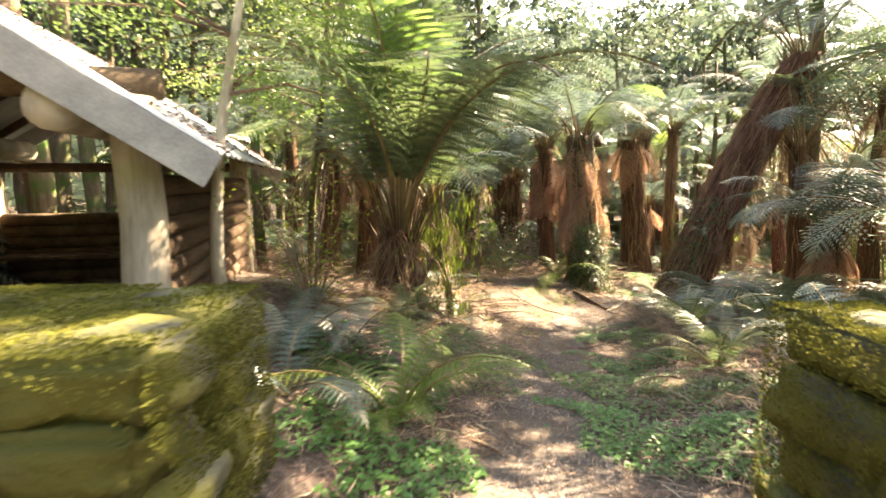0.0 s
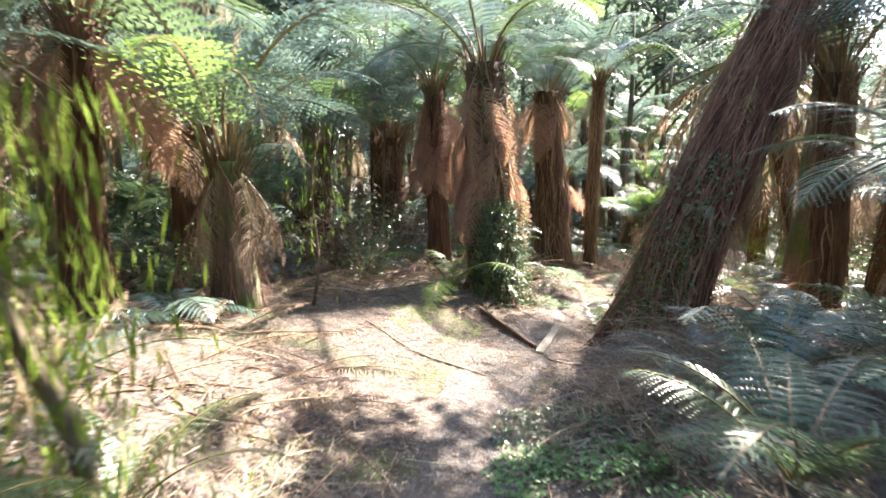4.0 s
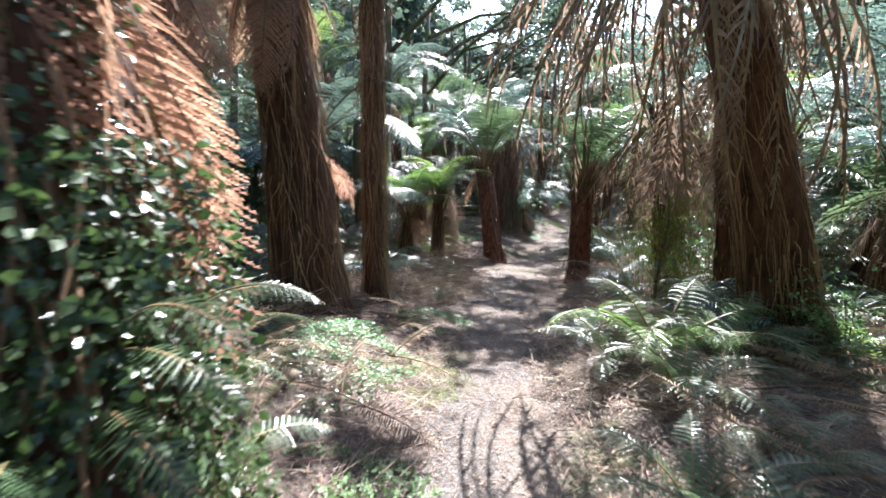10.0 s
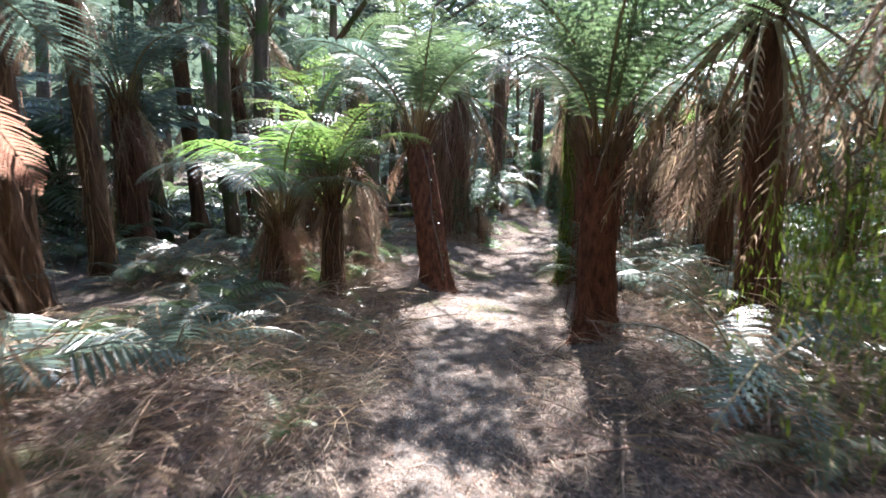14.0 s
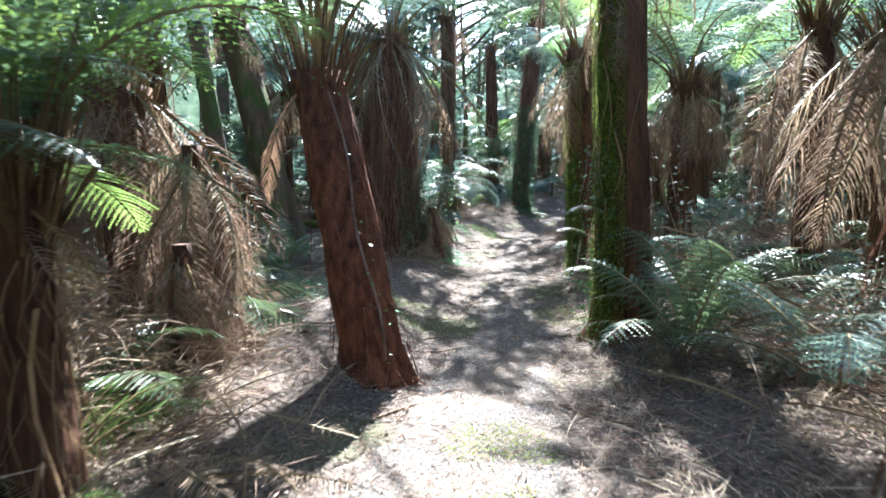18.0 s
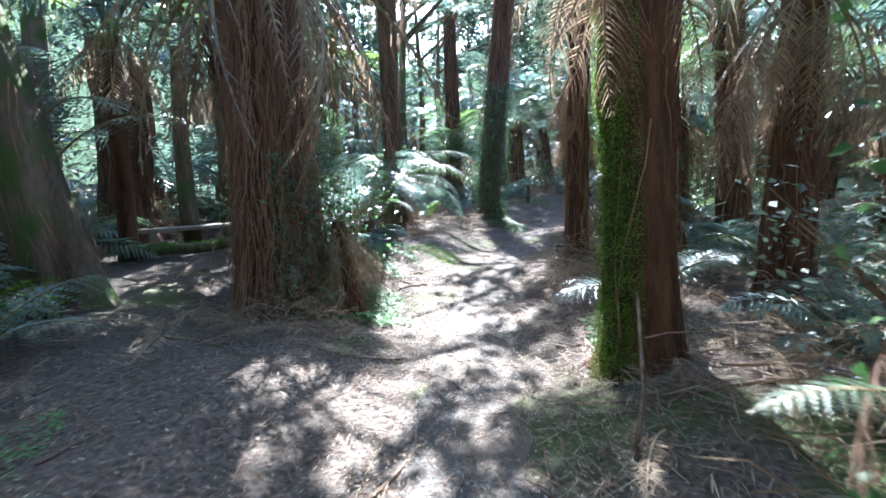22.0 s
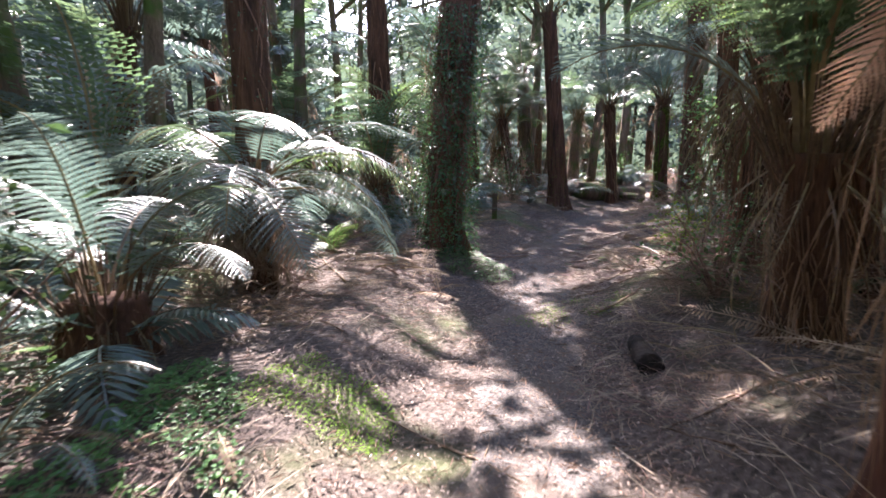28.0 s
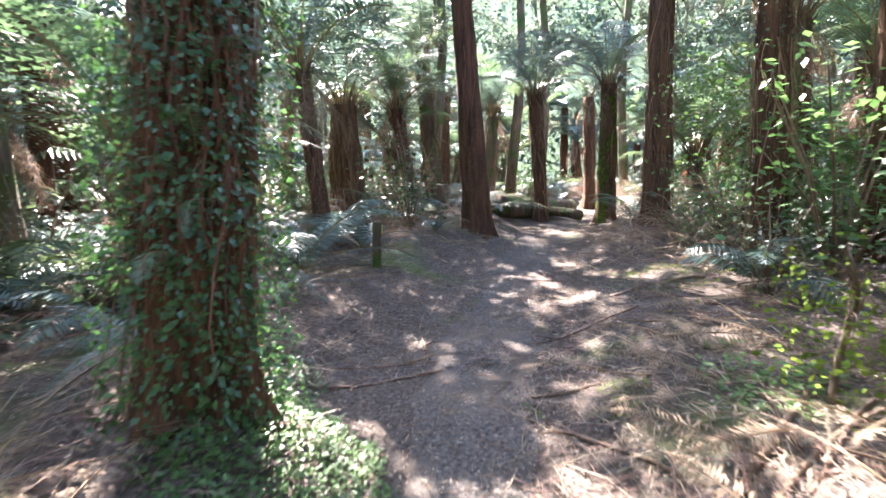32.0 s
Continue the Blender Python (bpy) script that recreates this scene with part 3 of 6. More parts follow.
def stick(x, y, length, angle, r=0.012, tilt=0.0, seed=0, material=None, bend=0.08, label="thin dry fallen branch lying on the ground", name="fallen_branch", lift=0.0):
    rr = random.Random(seed)
    z0 = ground_z(x, y)
    d = Vector((math.cos(radians(angle)), math.sin(radians(angle)), 0))
    t = Vector((-d.y, d.x, 0))
    pts, rad = [], []
    off = rr.uniform(-1, 1)
    for i in range(8):
        s = i / 7 - 0.5
        p = d * (length * s) + t * (bend * length * math.sin(s * 4 + off) * 0.5 + rr.uniform(-0.01, 0.01))
        g = ground_z(x + p.x, y + p.y) - z0
        rise = math.tan(radians(tilt)) * length * (s + 0.5)
        p.z = max(g + r * 0.7, g + rise + r * 0.7) + lift
        pts.append(p)
        rad.append(r * (1.1 - 0.6 * (i / 7)))
    v, f = tube(pts, rad, 6, 0.12, seed)
    if length > 0.9:
        for k in (2, 4, 5):
            b = pts[k] + d * 0.15 * length * rr.uniform(0.5, 1) + t * rr.choice((-1, 1)) * length * rr.uniform(0.06, 0.16) + Vector((0, 0, r))
            v2, f2 = tube([pts[k], pts[k].lerp(b, 0.5) + Vector((0, 0, r)), b], [r * 0.6, r * 0.45, r * 0.2], 5, 0.1, seed + k)
            n = len(v)
            v += v2
            f += [tuple(i + n for i in q) for q in f2]
    ob = tagged(new(name, mesh_of("branch", v, f, material or STICK, True)), label, "branch" if name != "log" else "log", "fallen branches")
    ob.matrix_basis = pose(x, y, z0)
    return ob


def crown_cloud(count, size, spread, seed, flat=0.6, clumps=14):
    """Leaves of a tree's crown: many small clumps with gaps between them."""
    rr = random.Random(seed)
    verts, faces = [], []
    cs = []
    for _ in range(clumps):
        v = Vector((rr.gauss(0, 1), rr.gauss(0, 1), rr.gauss(0, 1))).normalized() * rr.random() ** 0.4
        cs.append((Vector((v.x * spread, v.y * spread, v.z * spread * flat)), spread * rr.uniform(0.18, 0.36)))
    for i in range(count):
        c, r = cs[i % clumps]
        at = c + Vector((rr.gauss(0, 1), rr.gauss(0, 1), rr.gauss(0, 0.6))) * (r * 0.6)
        ln = size * rr.uniform(0.5, 1.5)
        along = Vector((rr.gauss(0, 1), rr.gauss(0, 1), rr.gauss(-0.2, 0.6))).normalized() * ln
        across = along.cross(Vector((rr.gauss(0, 1), rr.gauss(0, 1), rr.gauss(0, 1)))).normalized() * (ln * 0.3)
        leaf_quad(verts, faces, at, along, across, 0)
    return verts, faces


def joined(pieces):
    """Vertices and faces of several meshes, each with its pose."""
    verts, faces = [], []
    for me, m in pieces:
        n = len(verts)
        verts += [m @ v.co for v in me.vertices]
        faces += [tuple(i + n for i in q.vertices) for q in me.polygons]
    return verts, faces


def far_fern_kit(seed, height):
    """Meshes for a fern that is never passed near: trunk, crown and skirt."""
    rr = random.Random(seed)
    r = rr.uniform(0.14, 0.24)
    trunk, axis = trunk_mesh("far_trunk", height, r, r * 0.85, (rr.uniform(-0.3, 0.3), rr.uniform(-0.3, 0.3)), FIBRE if seed % 3 else BARK, seed, sides=12, rings=6)
    top = axis[-1]
    tone = seed % 2
    up, down = [], []
    for i in range(16):
        m = Matrix.Translation(top) @ pose(0, 0, 0, rr.uniform(-15, 15), -rr.uniform(-14, 26), i * 24 + rr.uniform(-8, 8)) @ Matrix.Translation((r * 0.4, 0, 0))
        up.append((rr.choice(CROWN[(0, tone)]), scaled(m, rr.uniform(1.9, 2.9))))
    for i in range(7):
        m = Matrix.Translation(top) @ pose(0, 0, 0, 0, rr.uniform(-8, 15), i * 51 + rr.uniform(-15, 15)) @ Matrix.Translation((r * 0.7, 0, 0))
        down.append((rr.choice(DEAD[0]), scaled(m, rr.uniform(0.9, 1.7) * min(1, 0.5 + height * 0.3))))
    crown = mesh_of("far_crown", *joined(up), FROND_BLUE if tone else FROND)
    skirt = mesh_of("far_skirt", *joined(down), FROND_DEAD)
    return trunk, crown, skirt


def shrub_kit(seed, size, count, material, tall=1.0):
    """The stems and the leaves of a shrub."""
    rr = random.Random(seed)
    stems, stem_faces, verts, faces = [], [], [], []
    for k in range(11):
        a, ln = rr.uniform(0, 6.28), rr.uniform(0.55, 1.1) * tall
        out = rr.uniform(0.25, 0.65)
        e = Vector((math.cos(a) * out, math.sin(a) * out, ln))
        pts = [Vector((0, 0, 0)), e * 0.45 + Vector((0, 0, 0.12)), e]
        v, f = tube(pts, [0.011, 0.007, 0.003], 4, cap=False)
        n = len(stems)
        stems += v
        stem_faces += [tuple(i + n for i in q) for q in f]
        for _ in range(count // 11):
            q = rr.uniform(0.25, 1.05)
            at = e * q + Vector((rr.gauss(0, 0.13), rr.gauss(0, 0.13), rr.gauss(0, 0.1)))
            ln2 = size * rr.uniform(0.5, 1.4)
            along = Vector((rr.gauss(0, 1), rr.gauss(0, 1), rr.gauss(-0.1, 0.5))).normalized() * ln2
            across = along.cross(Vector((rr.gauss(0, 0.5), rr.gauss(0, 0.5), 1))).normalized() * (ln2 * 0.3)
            leaf_quad(verts, faces, at, along, across, ln2 * 0.06)
    return mesh_of("shrub_stem", stems, stem_faces, STICK), mesh_of("shrub_foliage", verts, faces, material)


def place_shrub(kit, m, label, group):
    top = thing("shrub", m, label, "shrub", group)
    child("stem", kit[0], top)
    child("foliage", kit[1], top)
    return top


def thicket_mesh(seed, count, material, reach=0.9, tall=0.7):
    """A tangle of dry stalks and fronds."""
    rr = random.Random(seed)
    verts, faces = [], []
    for _ in range(count):
        a, r = rr.uniform(0, 6.28), reach * math.sqrt(rr.random())
        p = Vector((r * math.cos(a), r * math.sin(a), rr.uniform(0, tall) * (1.1 - r / reach)))
        b, ln = rr.uniform(0, 6.28), rr.uniform(0.12, 0.55)
        d = Vector((math.cos(b), math.sin(b), rr.uniform(-0.5, 0.6))).normalized()
        t = d.cross(Vector((rr.gauss(0, 1), rr.gauss(0, 1), rr.gauss(0, 1)))).normalized() * rr.uniform(0.001, 0.0042)
        n = len(verts)
        sag = Vector((0, 0, -0.12 * ln))
        verts += [p - t, p + t, p + d * ln * 0.5 + t - sag, p + d * ln * 0.5 - t - sag, p + d * ln]
        faces += [(n, n + 1, n + 2, n + 3), (n + 3, n + 2, n + 4)]
    return mesh_of("thicket", verts, faces, material)


# ---- the ground ----
# Stations of the walking track: x, y, height.
TRACK = [(0, -16, -0.05), (0, -4, -0.05), (0, 0, -0.05), (0.3, 1.7, -0.09), (0.75, 3.3, -0.36), (1.55, 6.9, -0.9), (2.2, 9.0, -1.05), (3.9, 11.2, -1.18), (5.5, 12.7, -1.5), (7.9, 14.9, -1.83), (9.6, 16.5, -2.14), (12.2, 18.3, -2.36), (15.2, 19.95, -2.56), (17.8, 21.5, -2.68), (20.4, 23.1, -2.72), (24.0, 24.0, -2.69), (27.5, 25.0, -2.63), (31.0, 25.2, -2.5), (36, 25.0, -2.4), (44, 24, -2.3)]
TRACK_A = np.array(TRACK, float)
# Mounds beside it: x, y, extra height, radius.
MOUNDS = [(-2.6, 6.5, 0.65, 3.2), (4.3, 6.9, 0.35, 1.1), (22.3, 22.2, 0.3, 0.9), (25.6, 22.6, 0.25, 1.1), (26.75, 26.15, 0.25, 0.7), (4.4, 9.2, 0.2, 0.7), (34.5, 26.5, 0.1, 1.5), (17.9, 20.0, 0.15, 0.8), (18.7, 24.5, -0.32, 1.2), (2.4, 2.4, 0.15, 1.2), (-1.6, 2.4, 0.1, 1.0)]


def track_near(x, y):
    """How far the nearest point of the track is, and its height."""
    a, b = TRACK_A[:-1], TRACK_A[1:]
    d = b[:, :2] - a[:, :2]
    s = np.clip(((x - a[:, 0]) * d[:, 0] + (y - a[:, 1]) * d[:, 1]) / (d**2).sum(1), 0, 1)
    dist = np.hypot(a[:, 0] + s * d[:, 0] - x, a[:, 1] + s * d[:, 1] - y)
    w = 1 / (dist + 0.25) ** 4
    return float(dist.min()), float((w * (a[:, 2] + s * (b[:, 2] - a[:, 2]))).sum() / w.sum())


def ground_z(x, y):
    u, v = (x - SPAN[0]) / SPAN[2], (y - SPAN[1]) / SPAN[2]
    i, j = int(min(max(u, 0), 208)), int(min(max(v, 0), 158))
    u, v = min(max(u - i, 0), 1), min(max(v - j, 0), 1)
    (a, za), (b, zb), (c, zc), (e, ze) = COARSE[i][j], COARSE[i + 1][j], COARSE[i][j + 1], COARSE[i + 1][j + 1]
    d = (a * (1 - u) + b * u) * (1 - v) + (c * (1 - u) + e * u) * v
    z = (za * (1 - u) + zb * u) * (1 - v) + (zc * (1 - u) + ze * u) * v
    q = min(1, max(0, (d - 0.55) / 1.3))
    z += 0.3 * q * q * (3 - 2 * q) + 0.02 * max(0, d - 3)
    for mx, my, h, r in MOUNDS:
        z += h * math.exp(-((x - mx) ** 2 + (y - my) ** 2) / (r * r))
    q2 = 0.25 + 0.75 * q
    return z + q2 * (0.07 * noise.noise((x * 0.9, y * 0.9, 0)) + 0.035 * noise.noise((x * 3.1, y * 3.1, 5)))


SPAN = (-30.0, -22.0, 0.5)
COARSE = [[(0.0, 0.0) for _ in range(160)] for _ in range(210)]
for i_ in range(210):
    for j_ in range(160):
        COARSE[i_][j_] = track_near(SPAN[0] + SPAN[2] * i_, SPAN[1] + SPAN[2] * j_)


def build_ground():
    xs = [-500, -200, -90, -50, -34] + [-24 + 1.5 * i for i in range(13)] + [-5 + 0.22 * i for i in range(250)] + [51.5 + 2 * i for i in range(10)] + [80, 110, 180, 320, 600]
    ys = [-500, -200, -90, -45, -28] + [-18 + 1.5 * i for i in range(12)] + [0.22 * i for i in range(160)] + [36 + 1.5 * i for i in range(12)] + [60, 80, 120, 220, 500]
    verts = []
    for y in ys:
        for x in xs:
            far = abs(x - 15) > 60 or abs(y - 14) > 50
            verts.append((x, y, -1.6 if far else ground_z(x, y)))
    n = len(xs)
    faces = [(j * n + i, j * n + i + 1, (j + 1) * n + i + 1, (j + 1) * n + i) for j in range(len(ys) - 1) for i in range(n - 1)]
    tagged(new("ground", mesh_of("ground", verts, faces, SOIL, True)), "forest floor of brown soil, dry fronds and moss", "ground", kind="structure")
    # the worn gravel of the track lies just over the soil, with a ragged edge
    verts, faces = [], []
    cols, step = 9, 0.25
    a = TRACK_A[1:-1]
    lens = np.hypot(*np.diff(a[:, :2], axis=0).T)
    total = np.concatenate([[0], np.cumsum(lens)])
    rows = int(total[-1] / step)
    for i in range(rows + 1):
        s = total[-1] * i / rows
        p = [np.interp(s, total, np.convolve(np.pad(a[:, k], 1, mode="edge"), [0.2, 0.6, 0.2], "valid")) for k in range(2)]
        p2 = [np.interp(s + 0.3, total, np.convolve(np.pad(a[:, k], 1, mode="edge"), [0.2, 0.6, 0.2], "valid")) for k in range(2)]
        d = Vector((p2[0] - p[0], p2[1] - p[1]))
        d = d.normalized() if d.length > 1e-4 else Vector((1, 0))
        wl = 0.44 + 0.3 * noise.noise((s * 0.5, 3, 0)) + 0.2 * noise.noise((s * 2.3, 7, 0))
        wr = 0.44 + 0.3 * noise.noise((s * 0.5, 13, 0)) + 0.2 * noise.noise((s * 2.3, 17, 0))
        if 21 < s - 4 < 27:
            wl += 0.5 * math.sin((s - 25) / 6 * math.pi)
        for k in range(cols):
            q = k / (cols - 1) * 2 - 1
            off = q * (wl if q < 0 else wr)
            x, y = p[0] + d.y * off, p[1] - d.x * off
            verts.append((x, y, ground_z(x, y) + (0.014 if 0 < k < cols - 1 else -0.02)))
    for i in range(rows):
        for k in range(cols - 1):
            b = i * cols + k
            faces.append((b, b + 1, b + cols + 1, b + cols))
    tagged(new("footpath", mesh_of("footpath", verts, faces, GRAVEL, True)), "narrow worn footpath of grey gravel and trodden litter", "footpath", kind="structure")


build_ground()

# plain far woods round the place
verts, faces = [], []
for i in range(97):
    a = 2 * math.pi * i / 96
    r = 66 + 5 * math.sin(a * 5)
    for z in (-4, 8, 25 - 15 * math.exp(-(((a - 0.72) / 0.3) ** 2)) + 3 * noise.noise((a * 9, 0, 0))):
        verts.append((15 + r * math.cos(a), 14 + r * math.sin(a), z))
for i in range(96):
    for k in range(2):
        b = i * 3 + k
        faces.append((b, b + 3, b + 4, b + 1))
tagged(new("backdrop", mesh_of("backdrop", verts, faces, FAR_LEAF, True)), "dark green wooded hillside far behind the trees", "hillside", kind="structure")

TAKEN = []


def fern_at(x, y, *a, **k):
    TAKEN.append((x, y))
    return tree_fern(x, y, *a, **k)


# ---- tree ferns beside the track, from its start on ----
fern_at(-0.55, 6.5, 1.0, 0.24, 0.22, (0.0, 0.1), 26, 2.9, 34, 1.0, 2, 0, seed=1, rise=24, skirt=4, strands=260, bushy=500, arc=(4.5, 6.8), label="tree fern with upright green stipes over a heap of dead fronds")
fern_at(3.52, 12.55, 3.7, 0.38, 0.28, (-0.15, 0.3), 10, 2.1, 84, 1.35, 2, 1, "ivy", seed=2, strands=120, bushy=9000, arc=(3.7, 7.2), droop=14, label="tree fern with a rust-red dead skirt over an ivy-clad trunk")
fern_at(3.0, 14.4, 3.6, 0.2, 0.18, (-0.1, 0.3), 12, 1.9, 44, 1.3, 2, 1, seed=3, droop=12, label="dark tree fern trunk hung with rust-brown fronds")
fern_at(6.42, 16.8, 4.4, 0.42, 0.28, (-0.2, 0.4), 12, 2.1, 16, 1.5, 2, 1, seed=4, strands=260, label="thick tree fern trunk of red-brown root strands")
fern_at(7.45, 16.85, 4.8, 0.15, 0.13, (0.15, 0.3), 12, 1.9, 5, 1.2, 1, 1, "moss", seed=5, strands=260, arc=(4.9, 5.6), mossy=0.5, label="slender dark tree fern trunk with loose strands and moss streak")
fern_at(4.6, 9.75, 4.7, 0.4, 0.33, (2.3, 0.4), 9, 2.0, 26, 2.0, 2, 1, seed=6, strands=620, arc=(2.6, 4.6), style="moss", mossy=0.3, skirt=3, shag=26, bushy=1500, label="leaning tree fern trunk, mossy at its foot, with dry brown fronds")
fern_at(9.9, 12.4, 4.7, 0.34, 0.26, (-1.3, 0.9), 10, 2.1, 70, 2.9, 2, 1, seed=7, strands=220, skirt=3, label="leaning tree fern with a wide curtain of hanging brown strands")
fern_at(12.65, 16.95, 2.05, 0.2, 0.19, (0.05, 0.1), 16, 2.1, 0, 1.2, 2, 0, "red", seed=8, rise=18, strands=50, label="short red-brown tree fern beside the track with upright stipes")
fern_at(13.62, 20.35, 2.55, 0.24, 0.2, (0.08, 0.62), 16, 2.2, 2, 1.2, 2, 0, "red", seed=9, rise=20, strands=36, stem=4.3, label="red-brown fibrous tree fern with a pale climbing stem")
fern_at(18.7, 24.65, 4.6, 0.46, 0.36, (0.2, 0.2), 14, 2.2, 44, 2.9, 2, 1, "fibre", seed=10, strands=900, shag=14, bushy=4200, arc=(3.9, 6.0), skirt=3, label="broad tree fern trunk wrapped in pale roots and climbing leaves")
fern_at(18.45, 20.45, 3.5, 0.24, 0.22, (0.15, 0.2), 12, 1.6, 14, 1.5, 2, 2, "moss", seed=11, strands=14, arc=(1.3, 3.2), skirt=1, label="tree fern trunk coated in bright green moss on one side")
fern_at(15.9, 19.05, 4.6, 0.25, 0.2, (0.15, 0.2), 9, 1.6, 14, 1.6, 2, 0, "moss", seed=12, strands=20, arc=(1.2, 3.3), skirt=1, shag=9, bushy=700, label="tree fern trunk with a thick green moss coat")
fern_at(12.75, 22.6, 2.35, 0.24, 0.24, (0.15, 0.2), 9, 1.5, 30, 1.9, 1, 1, seed=13, rise=20, strands=120, label="tree fern with a full skirt of pale dry fronds")
fern_at(17.05, 26.2, 4.4, 0.36, 0.28, (-0.7, 0.2), 12, 2.1, 3, 1.1, 1, 0, "bark", seed=14, label="broad dark trunk with moss at its foot")
fern_at(19.8, 30.6, 4.4, 0.54, 0.42, (0.3, 0.2), 14, 2.1, 4, 1.1, 1, 1, seed=15, label="broad grey-brown tree fern trunk in shade")
fern_at(21.9, 22.1, 3.3, 0.14, 0.13, (0.3, 0.1), 11, 2.0, 14, 0.85, 2, 1, seed=16, strands=60, droop=24, label="dark slender tree fern hung with rust-brown fronds")
fern_at(22.0, 21.0, 3.6, 0.27, 0.22, (0.25, 0.1), 12, 2.0, 0, 0.9, 2, 1, "red", seed=17, strands=40, bushy=700, arc=(2.6, 4.6), droop=24, label="red-brown tree fern trunk with a mossy foot and pale hanging root")
fern_at(26.75, 26.15, 7.6, 0.24, 0.21, (0.5, -0.6), 8, 1.7, 4, 1.2, 2, 0, "fibre", seed=18, strands=620, bushy=9000, arc=(2.0, 6.0), shag=16, label="tree fern trunk thickly covered with climbing leaves beside the track")
fern_at(31.4, 30.1, 6.6, 0.28, 0.24, (0.1, 0.1), 5, 1.5, 4, 1.2, 1, 1, seed=19, strands=80, label="thin dark red tree fern trunk")
fern_at(34.4, 26.2, 5.2, 0.25, 0.2, (-0.15, 0.3), 13, 1.9, 2, 1.0, 1, 1, "moss", seed=20, mossy=0.45, arc=(2.4, 5.2), strands=20, label="tall mossy trunk with a small crown")
fern_at(35.0, 29.2, 2.6, 0.36, 0.3, (0.1, 0.1), 16, 2.0, 5, 1.1, 1, 1, seed=21, label="stout orange-brown tree fern with drooping blue-green fronds")
fern_at(34.9, 22.9, 5.0, 0.24, 0.2, (0.2, 0.0), 12, 2.0, 8, 1.3, 1, 0, seed=22, strands=160, label="tall purple-brown tree fern trunk with hanging strands")
fern_at(37.1, 23.7, 3.2, 0.2, 0.17, (0.2, 0), 12, 1.8, 5, 1.2, 1, 1, "moss", seed=23, strands=20, label="mossy tree fern trunk in the distance")
fern_at(38.7, 25.3, 3.4, 0.18, 0.17, (0.1, 0.2), 14, 1.8, 6, 1.2, 1, 1, seed=24, label="slender tree fern with a flat bright crown")
fern_at(44.6, 19.4, 3.7, 0.34, 0.3, (0.1, 0), 13, 1.9, 3, 1.0, 0, 1, seed=25, label="dark tree fern in the distance")
fern_at(43.0, 24.0, 3.8, 0.22, 0.18, (0.1, 0.1), 12, 1.9, 4, 1.0, 0, 1, seed=26, label="dark tree fern in the distance")
fern_at(24.6, 27.6, 6.2, 0.24, 0.2, (0.05, 0), 8, 1.7, 9, 1.5, 1, 0, "ivy", seed=27, strands=60, label="tree fern trunk with climbing leaves and pale hanging fronds")
fern_at(24.1, 22.1, 1.3, 0.16, 0.2, (0.1, 0.05), 18, 2.2, 14, 1.3, 2, 0, seed=28, rise=24, strands=90, skirt=4, label="short tree fern with tall upright brown stipes")
fern_at(23.85, 26.9, 1.15, 0.15, 0.16, (0, 0), 24, 1.5, 44, 1.0, 2, 1, seed=29, rise=-32, skirt=1, strands=60, label="low tree fern with sunlit pale fronds over dead brown ones")
fern_at(21.9, 26.3, 0.5, 0.22, 0.2, (0, 0), 9, 1.1, 30, 0.7, 2, 1, seed=30, rise=8, skirt=4, strands=60, label="low tree fern stump with spreading fronds and dry stalks")
fern_at(11.25, 19.95, 1.4, 0.13, 0.12, (0.1, 0.15), 11, 1.3, 6, 0.9, 1, 2, seed=31, rise=20, strands=30, label="small young tree fern with lime-green fronds")
fern_at(-0.35, 13.3, 0.8, 0.17, 0.16, (0, 0), 13, 1.8, 6, 0.8, 1, 1, seed=32, rise=26, strands=30, label="short tree fern with upright stipes among brown litter")

fern_at(-2.3, 10.2, 2.7, 0.2, 0.18, (0.1, 0), 12, 2.0, 34, 1.8, 1, 0, seed=33, skirt=4, strands=120, label="shaded tree fern with a full brown dead skirt")
fern_at(10.75, 20.6, 1.15, 0.16, 0.14, (0.1, -0.1), 13, 1.5, 8, 0.8, 2, 1, seed=50, rise=-2, strands=60, label="low tree fern with wide blue-green fronds beside the track")
fern_at(13.05, 21.6, 1.75, 0.09, 0.07, (-0.1, 0.1), 0, 1, 30, 1.5, 1, 1, seed=48, strands=80, label="broken fern stem wrapped in pale dead fronds")
fern_at(12.4, 21.0, 1.0, 0.08, 0.06, (0.1, 0.1), 0, 1, 24, 1.0, 1, 1, seed=49, strands=80, label="broken fern stump wrapped in pale dead fronds")
# Two ferns added only so their crowns keep skylight off the right side.
fern_at(26.9, 20.4, 4.2, 0.24, 0.2, (-0.3, 0.3), 13, 2.0, 3, 1.0, 1, 0, seed=51, skirt=4, label="dark tree fern added for shade, its wide crown over the track")
fern_at(24.7, 20.3, 3.6, 0.24, 0.2, (0, 0.3), 16, 2.2, 20, 1.8, 1, 0, seed=52, skirt=4, label="dark tree fern added for shade, with a wide crown")
fern_at(26.1, 21.85, 2.2, 0.55, 0.5, (0, 0), 14, 1.8, 60, 1.6, 1, 0, seed=34, skirt=4, strands=260, bushy=900, arc=(1.2, 3.0), label="dark broad tree fern behind a thick mass of dead fronds")
fern_at(20.6, 19.6, 3.0, 0.2, 0.18, (0.1, 0), 12, 2.0, 20, 1.8, 1, 0, seed=35, strands=60, label="tree fern hung with pale brown dead fronds")
fern_at(18.3, 17.6, 3.2, 0.16, 0.15, (0.2, 0.1), 11, 1.9, 18, 2.0, 1, 1, seed=36, strands=60, label="tree fern hung with long pale dead fronds")
fern_at(17.0, 16.9, 2.8, 0.18, 0.16, (-0.2, 0.1), 11, 1.9, 18, 2.0, 1, 0, seed=37, strands=60, label="tree fern hung with long pale dead fronds")
